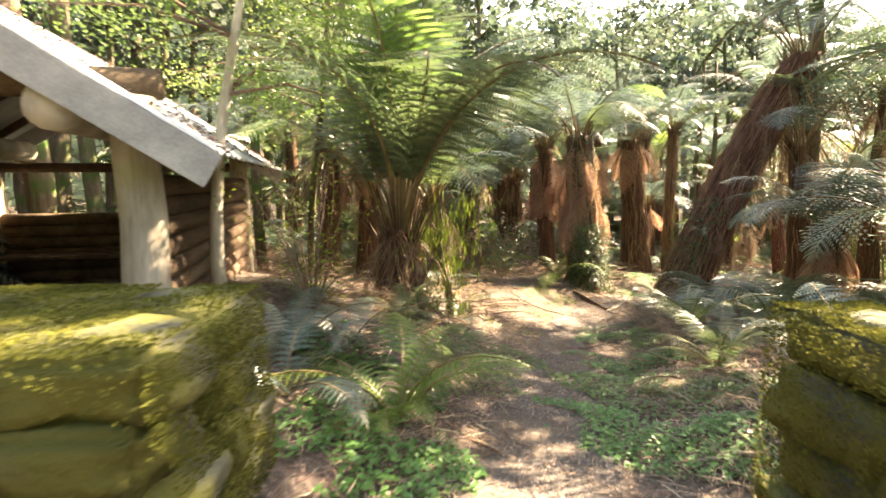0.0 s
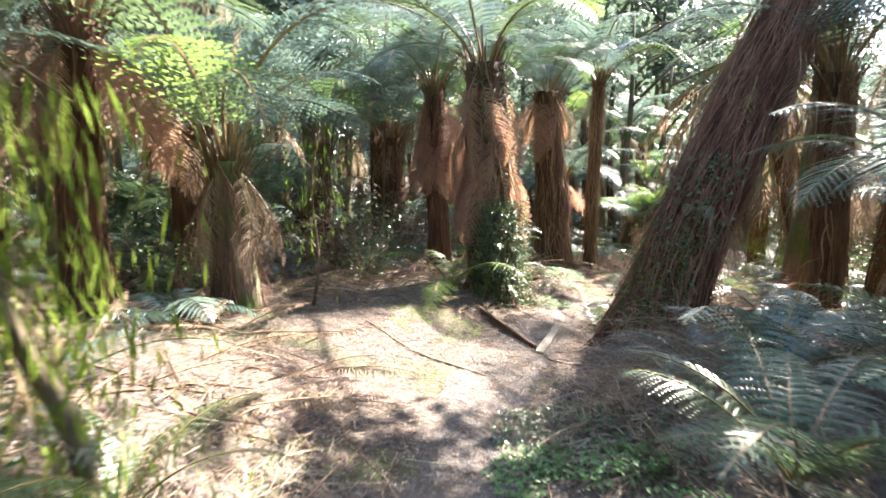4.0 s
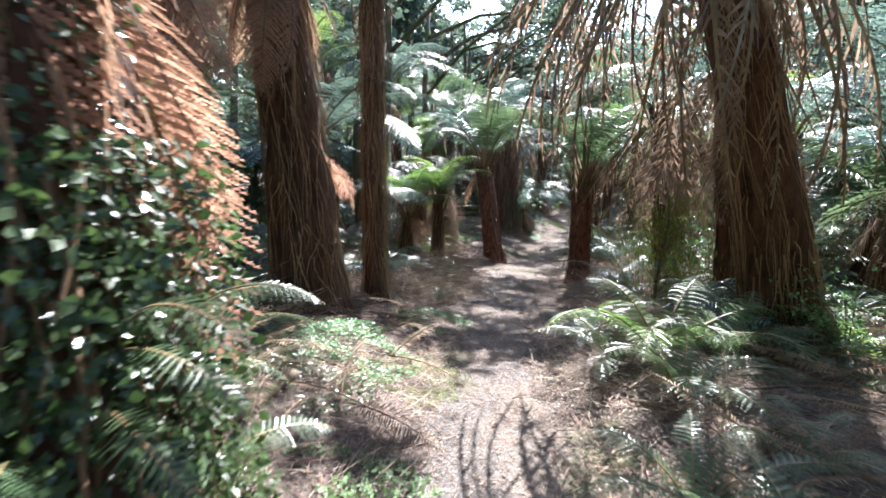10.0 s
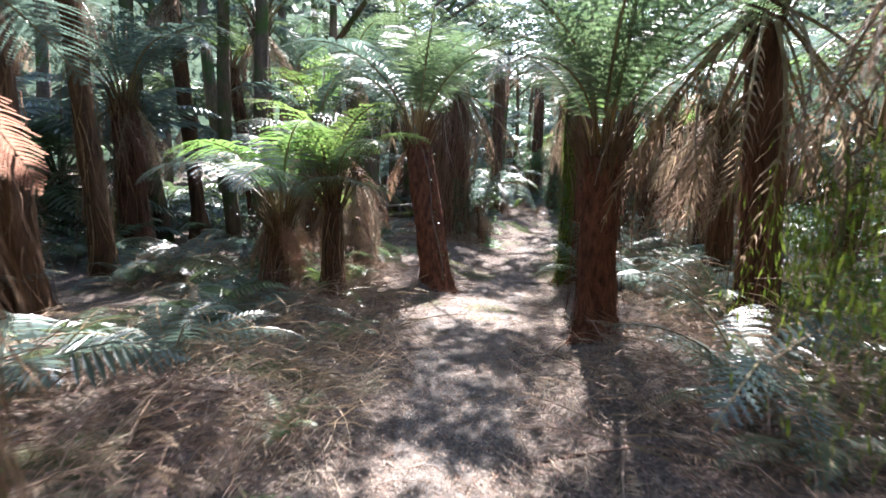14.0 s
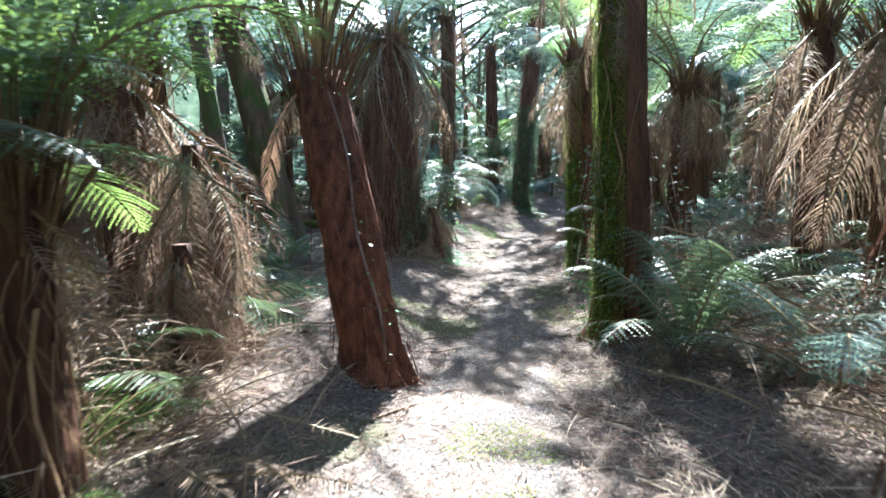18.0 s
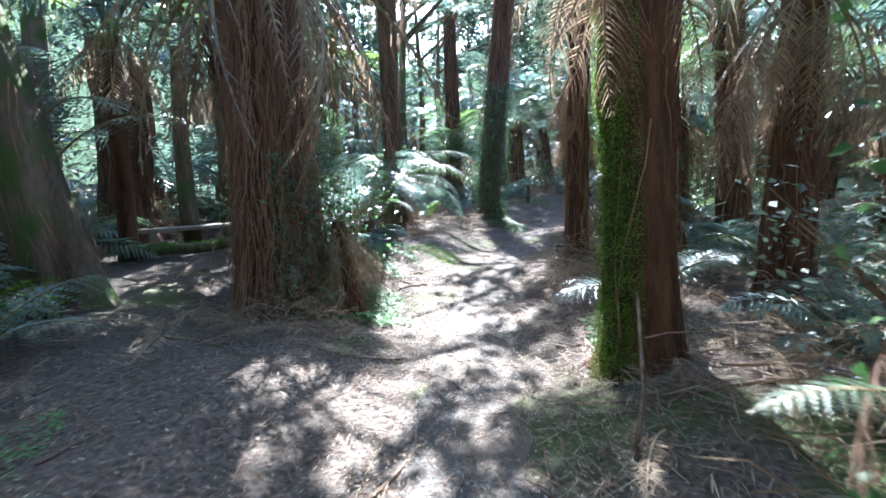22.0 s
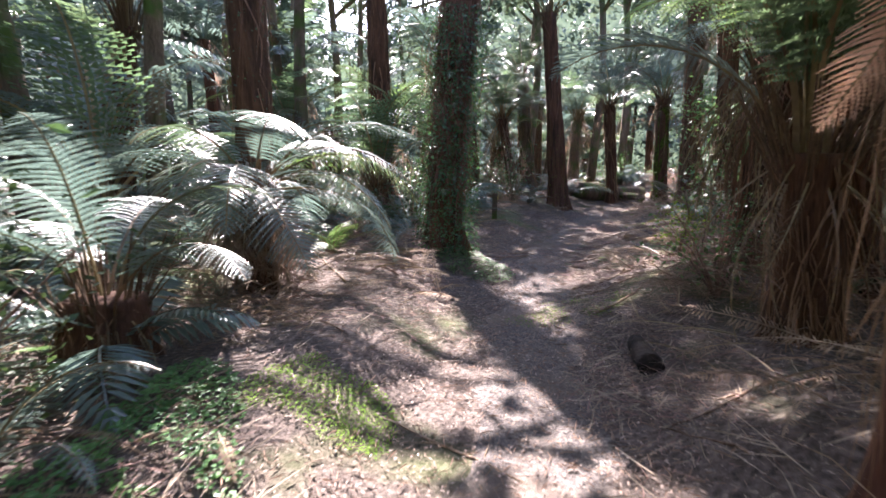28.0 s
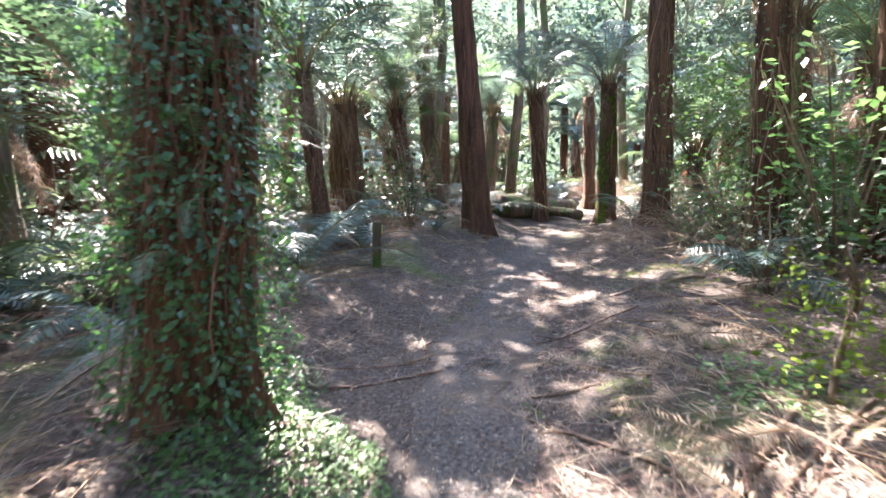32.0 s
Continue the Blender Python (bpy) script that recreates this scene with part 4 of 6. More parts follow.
fern_at(13.6, 15.6, 3.4, 0.18, 0.16, (-0.3, 0.2), 12, 2.1, 26, 2.4, 1, 1, seed=38, strands=60, skirt=3, label="tree fern with a curtain of hanging dry stalks")
fern_at(11.6, 13.6, 3.6, 0.2, 0.18, (-0.2, 0.3), 9, 1.8, 26, 2.2, 1, 0, seed=39, strands=60, label="tree fern hung with rust-brown dead fronds")
fern_at(2.0, 16.6, 4.0, 0.2, 0.18, (0, 0.2), 13, 2.1, 14, 1.6, 1, 1, seed=40, label="tree fern with blue-green fronds in the shade")
fern_at(7.2, 7.5, 3.3, 0.2, 0.18, (0.5, 0.1), 14, 2.3, 14, 1.6, 2, 0, seed=41, strands=80, label="tree fern with wide bright fronds over the track")
fern_at(4.4, 15.9, 3.9, 0.2, 0.18, (0, 0), 14, 2.2, 18, 1.9, 2, 1, seed=42, strands=60, label="tree fern with a rust-brown skirt behind another")
fern_at(-1.6, 10.6, 3.0, 0.2, 0.18, (0.2, 0), 15, 2.3, 14, 1.6, 2, 0, seed=43, label="tree fern with wide green fronds behind the shelter")
fern_at(19.15, 23.9, 1.2, 0.09, 0.07, (-0.1, 0.1), 0, 1, 22, 1.0, 1, 1, seed=44, strands=60, label="broken brown fern stump hung with dead fronds")
fern_at(5.6, 19.6, 4.6, 0.2, 0.18, (0.2, 0), 15, 2.3, 12, 1.7, 1, 1, seed=45, label="tall tree fern with a wide crown in the light")
fern_at(2.6, 19.2, 4.2, 0.2, 0.18, (0.2, 0), 15, 2.3, 12, 1.7, 1, 0, seed=46, label="tall tree fern with a wide crown in the light")
fern_at(7.4, 18.6, 2.4, 0.17, 0.15, (0, 0), 13, 2.2, 14, 1.1, 2, 1, seed=58, rise=-8, strands=60, label="tree fern with long blue-green fronds reaching towards the track")
fern_at(6.0, 8.0, 1.5, 0.16, 0.15, (0.1, 0), 14, 1.75, 12, 0.9, 2, 1, seed=54, rise=2, strands=60, label="middling tree fern with pale drooping fronds beside a leaning trunk")
fern_at(0.7, 14.7, 2.3, 0.17, 0.15, (0.1, 0), 14, 1.9, 12, 1.1, 1, 1, seed=55, rise=4, strands=50, label="tree fern with pale blue-green fronds behind the clearing")
fern_at(2.2, 15.9, 2.7, 0.17, 0.15, (0, 0), 14, 1.9, 12, 1.1, 1, 1, seed=56, strands=50, label="tree fern with pale blue-green fronds behind the clearing")
fern_at(-1.0, 12.3, 2.2, 0.17, 0.15, (0, 0), 14, 1.9, 12, 1.1, 1, 1, seed=57, rise=4, strands=50, label="tree fern with pale blue-green fronds behind the clearing")
fern_at(8.2, 21.0, 5.0, 0.2, 0.18, (0, 0), 15, 2.3, 12, 1.7, 1, 1, seed=47, label="tall tree fern with a wide crown in the light")


# ---- the forest behind ----
F = random.Random(5)
KITS = [far_fern_kit(60 + i, 0.5 + 0.42 * i) for i in range(12)]
SHRUBS = [shrub_kit(i, 0.05, 760, (IVY, HERB, FAR_LEAF)[i % 3]) for i in range(6)]
THICKETS = [thicket_mesh(i, 620, (LITTER_RED, FROND_DEAD)[i % 2]) for i in range(4)]


def clear_of(x, y, gap):
    return all((x - a) ** 2 + (y - b) ** 2 > gap * gap for a, b in TAKEN)


BARE = [(15.5, 21.3, 1.4), (17.2, 22.4, 1.2), (14.2, 20.7, 0.9), (19.5, 23.2, 1.0), (22.6, 24.4, 1.1), (2.2, 9.8, 1.4), (1.2, 10.4, 1.0), (13.0, 19.2, 0.8), (9.0, 15.2, 0.8)]


# Gaps in the undergrowth that let one see in under the trees.
OPEN = [(25.4, 26.9, 1.4), (15.0, 22.4, 1.3), (16.6, 23.3, 1.2), (17.4, 25.6, 1.2), (18.6, 27.3, 1.6), (19.8, 28.7, 1.4), (17.6, 25.0, 1.2)]


def is_open(x, y):
    return any((x - a) ** 2 + (y - b) ** 2 < r * r for a, b, r in OPEN)


def is_bare(x, y):
    """Open trodden ground, where few fronds lie."""
    return any((x - a) ** 2 + (y - b) ** 2 < r * r for a, b, r in BARE)


# Spots of the floor that the sun reaches through gaps in the canopy: x, y, radius.
GLADES = [(2.0, 9.6, 0.9), (0.6, 10.4, 0.8), (6.6, 13.9, 0.6), (9.0, 15.5, 0.3), (12.6, 18.6, 0.6), (14.9, 20.3, 0.5), (18.9, 22.6, 0.7), (20.6, 23.6, 0.5), (22.4, 24.7, 0.8), (24.4, 26.6, 1.0), (24.6, 23.4, 0.3), (27.2, 24.6, 0.3), (30.5, 24.2, 0.5), (25.6, 26.6, 0.6), (29.4, 22.7, 1.1), (31.5, 23.0, 0.8), (26.4, 23.6, 0.4), (25.2, 25.7, 0.5), (1.4, 4.2, 0.3), (11.2, 20.2, 0.5)]


def shades_glade(x, y, low, high, reach):
    """Whether a crown between two heights over the ground stands in the sun's way to one of the glades."""
    h = Vector((SUN_TO.x, SUN_TO.y)).normalized()
    for gx, gy, r in GLADES:
        along = (x - gx) * h.x + (y - gy) * h.y
        off = abs((x - gx) * h.y - (y - gy) * h.x)
        if off < r + reach and low - 0.8 < along * math.tan(radians(43)) < high + 0.8:
            return True
    return False


def in_hut(x, y):
    return -6.5 < x < -0.6 and y < 10.5


made = 0
while made < 58:
    x, y = F.uniform(-8, 50), F.uniform(4, 38)
    d, _ = track_near(x, y)
    if d < 2.9 or d > 6.5 or is_open(x, y) or in_hut(x, y) or not clear_of(x, y, 1.5) or x > 46:
        continue
    tall = F.uniform(0.8, 4.6)
    if shades_glade(x, y, tall - 0.6, tall + 1.2, 1.5):
        continue
    TAKEN.append((x, y))
    made += 1
    tree_fern(x, y, tall, F.uniform(0.14, 0.24), None, (F.uniform(-0.4, 0.4), F.uniform(-0.4, 0.4)), F.randint(11, 14), F.uniform(1.7, 2.3), F.randint(6, 12), F.uniform(1.0, 1.7), 1, F.choice((0, 1, 1)), F.choice(("fibre", "fibre", "bark", "ivy")), 50, seed=100 + made, label="tree fern with arching green fronds and dry skirt in forest", group="forest tree ferns", rise=F.uniform(-5, 18))
made = 0
while made < 175:
    x, y = F.uniform(-20, 62), F.uniform(-6, 52)
    d, _ = track_near(x, y)
    if d < 5.5 or d > 15 or in_hut(x, y) or not clear_of(x, y, 1.25 if d < 14 else 1.0):
        continue
    k = F.randrange(len(KITS))
    tall = 0.5 + 0.42 * k
    if shades_glade(x, y, tall - 0.6, tall + 1.0, 1.3):
        continue
    TAKEN.append((x, y))
    made += 1
    trunk, crown, skirt = KITS[k]
    top = thing("tree_fern", pose(x, y, ground_z(x, y) - 0.05, 0, 0, F.uniform(0, 360)), "shaded tree fern standing among others in the forest", "tree fern", "far tree ferns")
    child("trunk", trunk, top)
    child("crown", crown, top)
    child("skirt", skirt, top, None, "dry brown hanging fronds")

# a stand of ferns too far off to tell apart
pieces = ([], [], [])
while len(pieces[0]) < 110:
    x, y = F.uniform(-26, 74), F.uniform(-12, 58)
    d, _ = track_near(x, y)
    if d < 15 or d > 27:
        continue
    m = pose(x, y, ground_z(x, y) - 0.05, 0, 0, F.uniform(0, 360))
    for bucket, me in zip(pieces, F.choice(KITS)):
        bucket.append((me, m))
stand = thing("fern_stand", pose(0, 0, 0), "far stand of shaded tree ferns", "tree ferns", kind="stuff")
for name, bucket, mat in zip(("trunk_stand", "crown_stand", "skirt_stand"), pieces, (FIBRE, FROND_BLUE, FROND_DEAD)):
    child(name, mesh_of(name, *joined(bucket), mat), stand)

CLOUDS = []
for i in range(4):
    v, f = crown_cloud(520, 0.38, 2.6, 40 + i)
    CLOUDS.append(mesh_of("crown_leaves", v, f, FAR_LEAF))
POLES = []
for i in range(3):
    pts = [(0.25 * math.sin(k * 0.7 + i), 0.2 * math.cos(k * 0.9 + i * 2), -0.3 + k * 1.9) for k in range(8)]
    v, f = tube(pts, [0.2 - 0.018 * k for k in range(8)], 12, 0.05, i)
    for k in range(6):
        b = Vector(pts[4 + k % 4])
        a = k * 1.1 + i
        e = b + Vector((math.cos(a) * 1.7, math.sin(a) * 1.7, 1.2))
        v2, f2 = tube([b, b.lerp(e, 0.5) + Vector((0, 0, 0.2)), e], [0.07, 0.05, 0.02], 6, 0.05, k)
        n = len(v)
        v += v2
        f += [tuple(j + n for j in q) for q in f2]
    POLES.append(mesh_of("pole", v, f, BARK, True))
made = 0
# First two added to shade the track's start; the rest fill gaps of sky.
TREES = [(7.5, 10.8, 0.95), (8.4, 9.3, 0.95), (11.0, 25.8, 0.8), (14.0, 29.5, 1.0), (10.0, 30.0, 0.9), (17.0, 31.5, 1.0), (42.0, 26.5, 0.95), (44.5, 21.6, 1.0), (47.0, 26.0, 1.1), (44.0, 29.5, 1.0), (40.0, 28.6, 0.9), (49.0, 22.5, 1.1)]
while made < 165:
    x, y, s = F.uniform(-22, 64), F.uniform(-12, 52), F.uniform(0.6, 1.15)
    if made < len(TREES):
        x, y, s = TREES[made]
    else:
        d, _ = track_near(x, y)
        if d < 5 or d > 28 or in_hut(x, y) or not clear_of(x, y, 0.9) or shades_glade(x, y, 6.5 * s, 14.5 * s, 2.2 * s):
            continue
    TAKEN.append((x, y))
    made += 1
    top = thing("forest_or_shade_tree", pose(x, y, ground_z(x, y), 0, 0, F.uniform(0, 360)), "tall slim forest tree with a mossy trunk and thin crown", "tree", "forest trees")
    child("trunk", F.choice(POLES), top, Matrix.Diagonal((s, s, s, 1)))
    for k in range(2):
        child("crown", F.choice(CLOUDS), top, pose(F.uniform(-1, 1), F.uniform(-1, 1), (12.5 - 3.5 * k) * s, 0, 0, F.uniform(0, 360)) @ Matrix.Diagonal((s, s, s, 1)))

# Unseen trees added for shade, limbs over the track; spots shaded: x, y, crown size.
SHADED = [(0.9, 4.6, 0.6), (1.3, 6.0, 0.5), (0.3, 12.1, 0.5), (-1.2, 1.6, 0.5), (-2.2, 2.2, 0.6), (3.6, 10.9, 0.3), (7.7, 14.5, 0.4), (8.0, 15.0, 0.5), (7.4, 15.8, 0.5), (9.7, 16.6, 0.4), (11.5, 17.4, 0.36), (12.4, 17.5, 0.5), (15.2, 19.5, 0.45), (15.6, 20.5, 0.4), (15.9, 21.2, 0.4), (17.5, 21.4, 0.42), (17.2, 20.5, 0.45), (21.8, 22.7, 0.55), (24.5, 21.8, 0.6), (23.2, 21.9, 0.6), (25.5, 22.2, 0.6), (12.2, 18.2, 0.36), (19.7, 21.5, 0.45), (20.6, 21.6, 0.5), (7.9, 16.9, 0.55), (8.6, 17.5, 0.5), (4.5, 14.1, 0.5), (25.4, 24.2, 0.38), (24.2, 23.3, 0.55), (24.7, 22.5, 0.6), (26.0, 23.1, 0.6), (27.0, 24.9, 0.4), (27.9, 25.5, 0.55), (28.4, 24.5, 0.6), (28.0, 23.2, 0.55), (29.4, 25.4, 0.6), (30.3, 24.7, 0.6), (31.2, 25.7, 0.6), (33.0, 25.3, 0.6), (27.0, 26.6, 0.5)]


def shade_tree(spots, seed):
    """A tall added tree beside the track; each limb holds a crown that shades one spot."""
    rr = random.Random(seed)
    h = Vector((SUN_TO.x, SUN_TO.y, 0)).normalized()
    tops = []
    for x, y, s in spots:
        up = rr.uniform(7.0, 9.5)
        tops.append((Vector((x, y, ground_z(x, y) + up)) + h * (up / math.tan(radians(43))), s))
    mid = sum((t for t, _ in tops), Vector()) / len(tops)
    places = [(mid.x - h.y * k * q, mid.y + h.x * k * q) for q in (4.5, 5.5, 6.5, 7.5) for k in (1, -1)]
    x, y = next((p for p in places if track_near(*p)[0] > 4.0 and clear_of(*p, 0.7) and not in_hut(*p)), places[-1])
    TAKEN.append((x, y))
    base = Vector((x, y, ground_z(x, y)))
    top = thing("forest_or_shade_tree", Matrix.Translation(base), "tall unseen tree added to shade the track, with long limbs", "tree", "forest trees")
    tall = max(t.z for t, _ in tops) - base.z
    pts = [Vector((0.12 * math.sin(k * 0.8 + seed), 0.12 * math.cos(k * 0.7 + seed), -0.3 + (tall + 0.5) * k / 8)) for k in range(9)]
    v, f = tube(pts, [0.17 - 0.014 * k for k in range(9)], 12, 0.05, seed)
    child("trunk", mesh_of("trunk", v, f, BARK, True), top)
    for k, (t, s) in enumerate(tops):
        e = t - base
        b = pts[5 + k % 3]
        v, f = tube([b, b.lerp(e, 0.35) + Vector((0, 0, 0.5)), b.lerp(e, 0.7) + Vector((0, 0, 0.4)), e], [0.07, 0.055, 0.04, 0.015], 7, 0.05, k)
        child("limb", mesh_of("limb", v, f, BARK, True), top)
        child("crown", CLOUDS[k % 4], top, scaled(Matrix.Translation(e) @ pose(0, 0, 0, 0, 0, rr.uniform(0, 360)), s))


for i in range(0, len(SHADED), 3):
    shade_tree(SHADED[i : i + 3], 300 + i)

# undergrowth between the trunks
made = 0
while made < 270:
    x, y = F.uniform(-8, 50), F.uniform(3, 38)
    d, _ = track_near(x, y)
    if d < 2.1 or d > 9 or is_open(x, y) or not all((x - a) ** 2 + (y - b) ** 2 > 0.7 for a, b in TAKEN) or in_hut(x, y):
        continue
    made += 1
    s = F.uniform(0.6, 1.6)
    if made % 2:
        place_shrub(F.choice(SHRUBS), scaled(pose(x, y, ground_z(x, y) - 0.03, 0, 0, F.uniform(0, 360)), s), "loose green shrub with small leaves in the undergrowth", "undergrowth shrubs")
    else:
        ob = tagged(new("thicket", F.choice(THICKETS)), "tangle of dry brown fronds and stalks", "dead fronds", "dry thickets", "stuff")
        ob.matrix_basis = scaled(pose(x, y, ground_z(x, y) - 0.03, 0, 0, F.uniform(0, 360)), s)
made = 0
while made < 170:
    x, y = F.uniform(-6, 46), F.uniform(4, 36)
    d, _ = track_near(x, y)
    if d < 1.6 or d > 7 or is_open(x, y) or in_hut(x, y) or not clear_of(x, y, 0.5) or shades_glade(x, y, -0.6, 0.8, 0.8):
        continue
    made += 1
    ground_fern(x, y, F.uniform(0.7, 1.7), F.randint(6, 9), F.choice((0, 0, 0, 1)), 300 + made, label="low fern with arching fronds in the undergrowth", group="undergrowth ferns", plain=d > 2.4)

HEAPS = [(20.6, 21.2, 0.8), (21.4, 20.6, 0.9), (24.8, 22.7, 0.6), (3.0, 13.3, 0.7), (1.0, 12.3, 1.3), (-0.2, 11.6, 1.0), (5.0, 15.4, 0.8), (11.6, 19.4, 0.7), (14.8, 17.3, 0.7), (13.4, 16.2, 0.7), (26.6, 22.6, 0.7), (3.2, 4.5, 0.6), (3.4, 7.3, 0.5), (3.6, 7.8, 0.5), (-0.7, 6.0, 0.7), (-0.9, 5.0, 0.6), (4.3, 8.2, 0.6), (12.6, 21.8, 0.8), (23.6, 26.0, 0.5), (25.3, 26.3, 0.5), (9.0, 17.2, 0.6)]
for i in range(420):
    if i % 3:
        hx, hy, hr = HEAPS[i % len(HEAPS)]
        x, y = hx + F.gauss(0, hr * 0.6), hy + F.gauss(0, hr * 0.6)
    else:
        k = F.randint(4, 17)
        q = F.random()
        x = TRACK_A[k, 0] * (1 - q) + TRACK_A[k + 1, 0] * q + F.gauss(0, 2.2)
        y = TRACK_A[k, 1] * (1 - q) + TRACK_A[k + 1, 1] * q + F.gauss(0, 2.2)
    if track_near(x, y)[0] < 0.9 or in_hut(x, y) or is_bare(x, y):
        continue
    ob = tagged(new("fallen_frond", F.choice(FALLEN)), "dry brown fern frond lying on the forest floor", "dead frond", "fallen fronds")
    ob.matrix_basis = scaled(pose(x, y, ground_z(x, y) + F.uniform(0.01, 0.12 if i % 3 else 0.03), F.uniform(-25, 25), F.uniform(-6, 4), F.uniform(0, 360)), F.uniform(0.45, 1.0))

# low ferns and dead fronds between the trunks, too many to count
pieces = ([], [], [])
while len(pieces[0]) < 2500:
    x, y = F.uniform(-10, 54), F.uniform(3, 42)
    d, _ = track_near(x, y)
    if d < 2.5 or d > 14 or is_open(x, y) or in_hut(x, y) or noise.noise((x * 0.5, y * 0.5, 8)) < -0.1:
        continue
    z, spin, s = ground_z(x, y), F.uniform(0, 360), F.uniform(0.7, 1.5) * (1.5 if d > 6 else 1)
    b = pieces[F.randrange(2)]
    for i in range(7):
        b.append((F.choice(CROWN[(0, 1)]), scaled(pose(x, y, z, F.uniform(-20, 20), F.uniform(-10, 20), spin + i * 51), s * F.uniform(0.7, 1.1))))
while len(pieces[2]) < 1600:
    k, q = F.randint(3, 17), F.random()
    g = F.choice((1.2, 2.0, 3.0))
    x = TRACK_A[k, 0] * (1 - q) + TRACK_A[k + 1, 0] * q + F.gauss(0, g)
    y = TRACK_A[k, 1] * (1 - q) + TRACK_A[k + 1, 1] * q + F.gauss(0, g)
    d, _ = track_near(x, y)
    if d < 1.0 or in_hut(x, y) or is_bare(x, y) or (d < 2.2 and noise.noise((x * 0.8, y * 0.8, 3)) < 0.05):
        continue
    pieces[2].append((F.choice(FALLEN_PLAIN), scaled(pose(x, y, ground_z(x, y) + F.uniform(0, 0.16), F.uniform(-40, 40), F.uniform(-16, 8), F.uniform(0, 360)), F.uniform(0.35, 1.0))))
low = thing("undergrowth", pose(0, 0, 0), "dense undergrowth of low ferns between the trunks", "ferns", kind="stuff")
child("fern_leaves", mesh_of("fern_leaves", *joined(pieces[0]), FROND_BLUE), low)
child("fern_leaves", mesh_of("fern_leaves", *joined(pieces[1]), FROND), low)
tagged(new("dead_frond_mat", mesh_of("dead_frond_mat", *joined(pieces[2]), FROND_DEAD)), "brown dead fern fronds heaped beside the track", "dead fronds", kind="stuff")

# the woods farther off, which nobody passes
rr = random.Random(99)
verts, faces = [], []
while len(faces) < 90000:
    x, y = rr.uniform(-45, 90), rr.uniform(-35, 80)
    d, _ = track_near(x, y)
    if d < 20 or d > 46:
        continue
    dip = math.exp(-(((math.atan2(y - 14, x - 15) - 0.72) / 0.3) ** 2))
    c = Vector((x, y, -2 + rr.random() ** 1.1 * (16 + 0.45 * (d - 20)) * (1 - 0.55 * dip)))
    for _ in range(26):
        at = c + Vector((rr.gauss(0, 0.9), rr.gauss(0, 0.9), rr.gauss(0, 0.6)))
        ln = rr.uniform(0.35, 0.95)
        along = Vector((rr.gauss(0, 1), rr.gauss(0, 1), rr.gauss(-0.3, 0.5))).normalized() * ln
        leaf_quad(verts, faces, at, along, along.cross(Vector((rr.gauss(0, 0.6), rr.gauss(0, 0.6), 1))).normalized() * ln * 0.22, 0)
tagged(new("far_woods", mesh_of("far_woods", verts, faces, FAR_LEAF)), "dense green foliage of the woods farther off", "woods", kind="stuff")


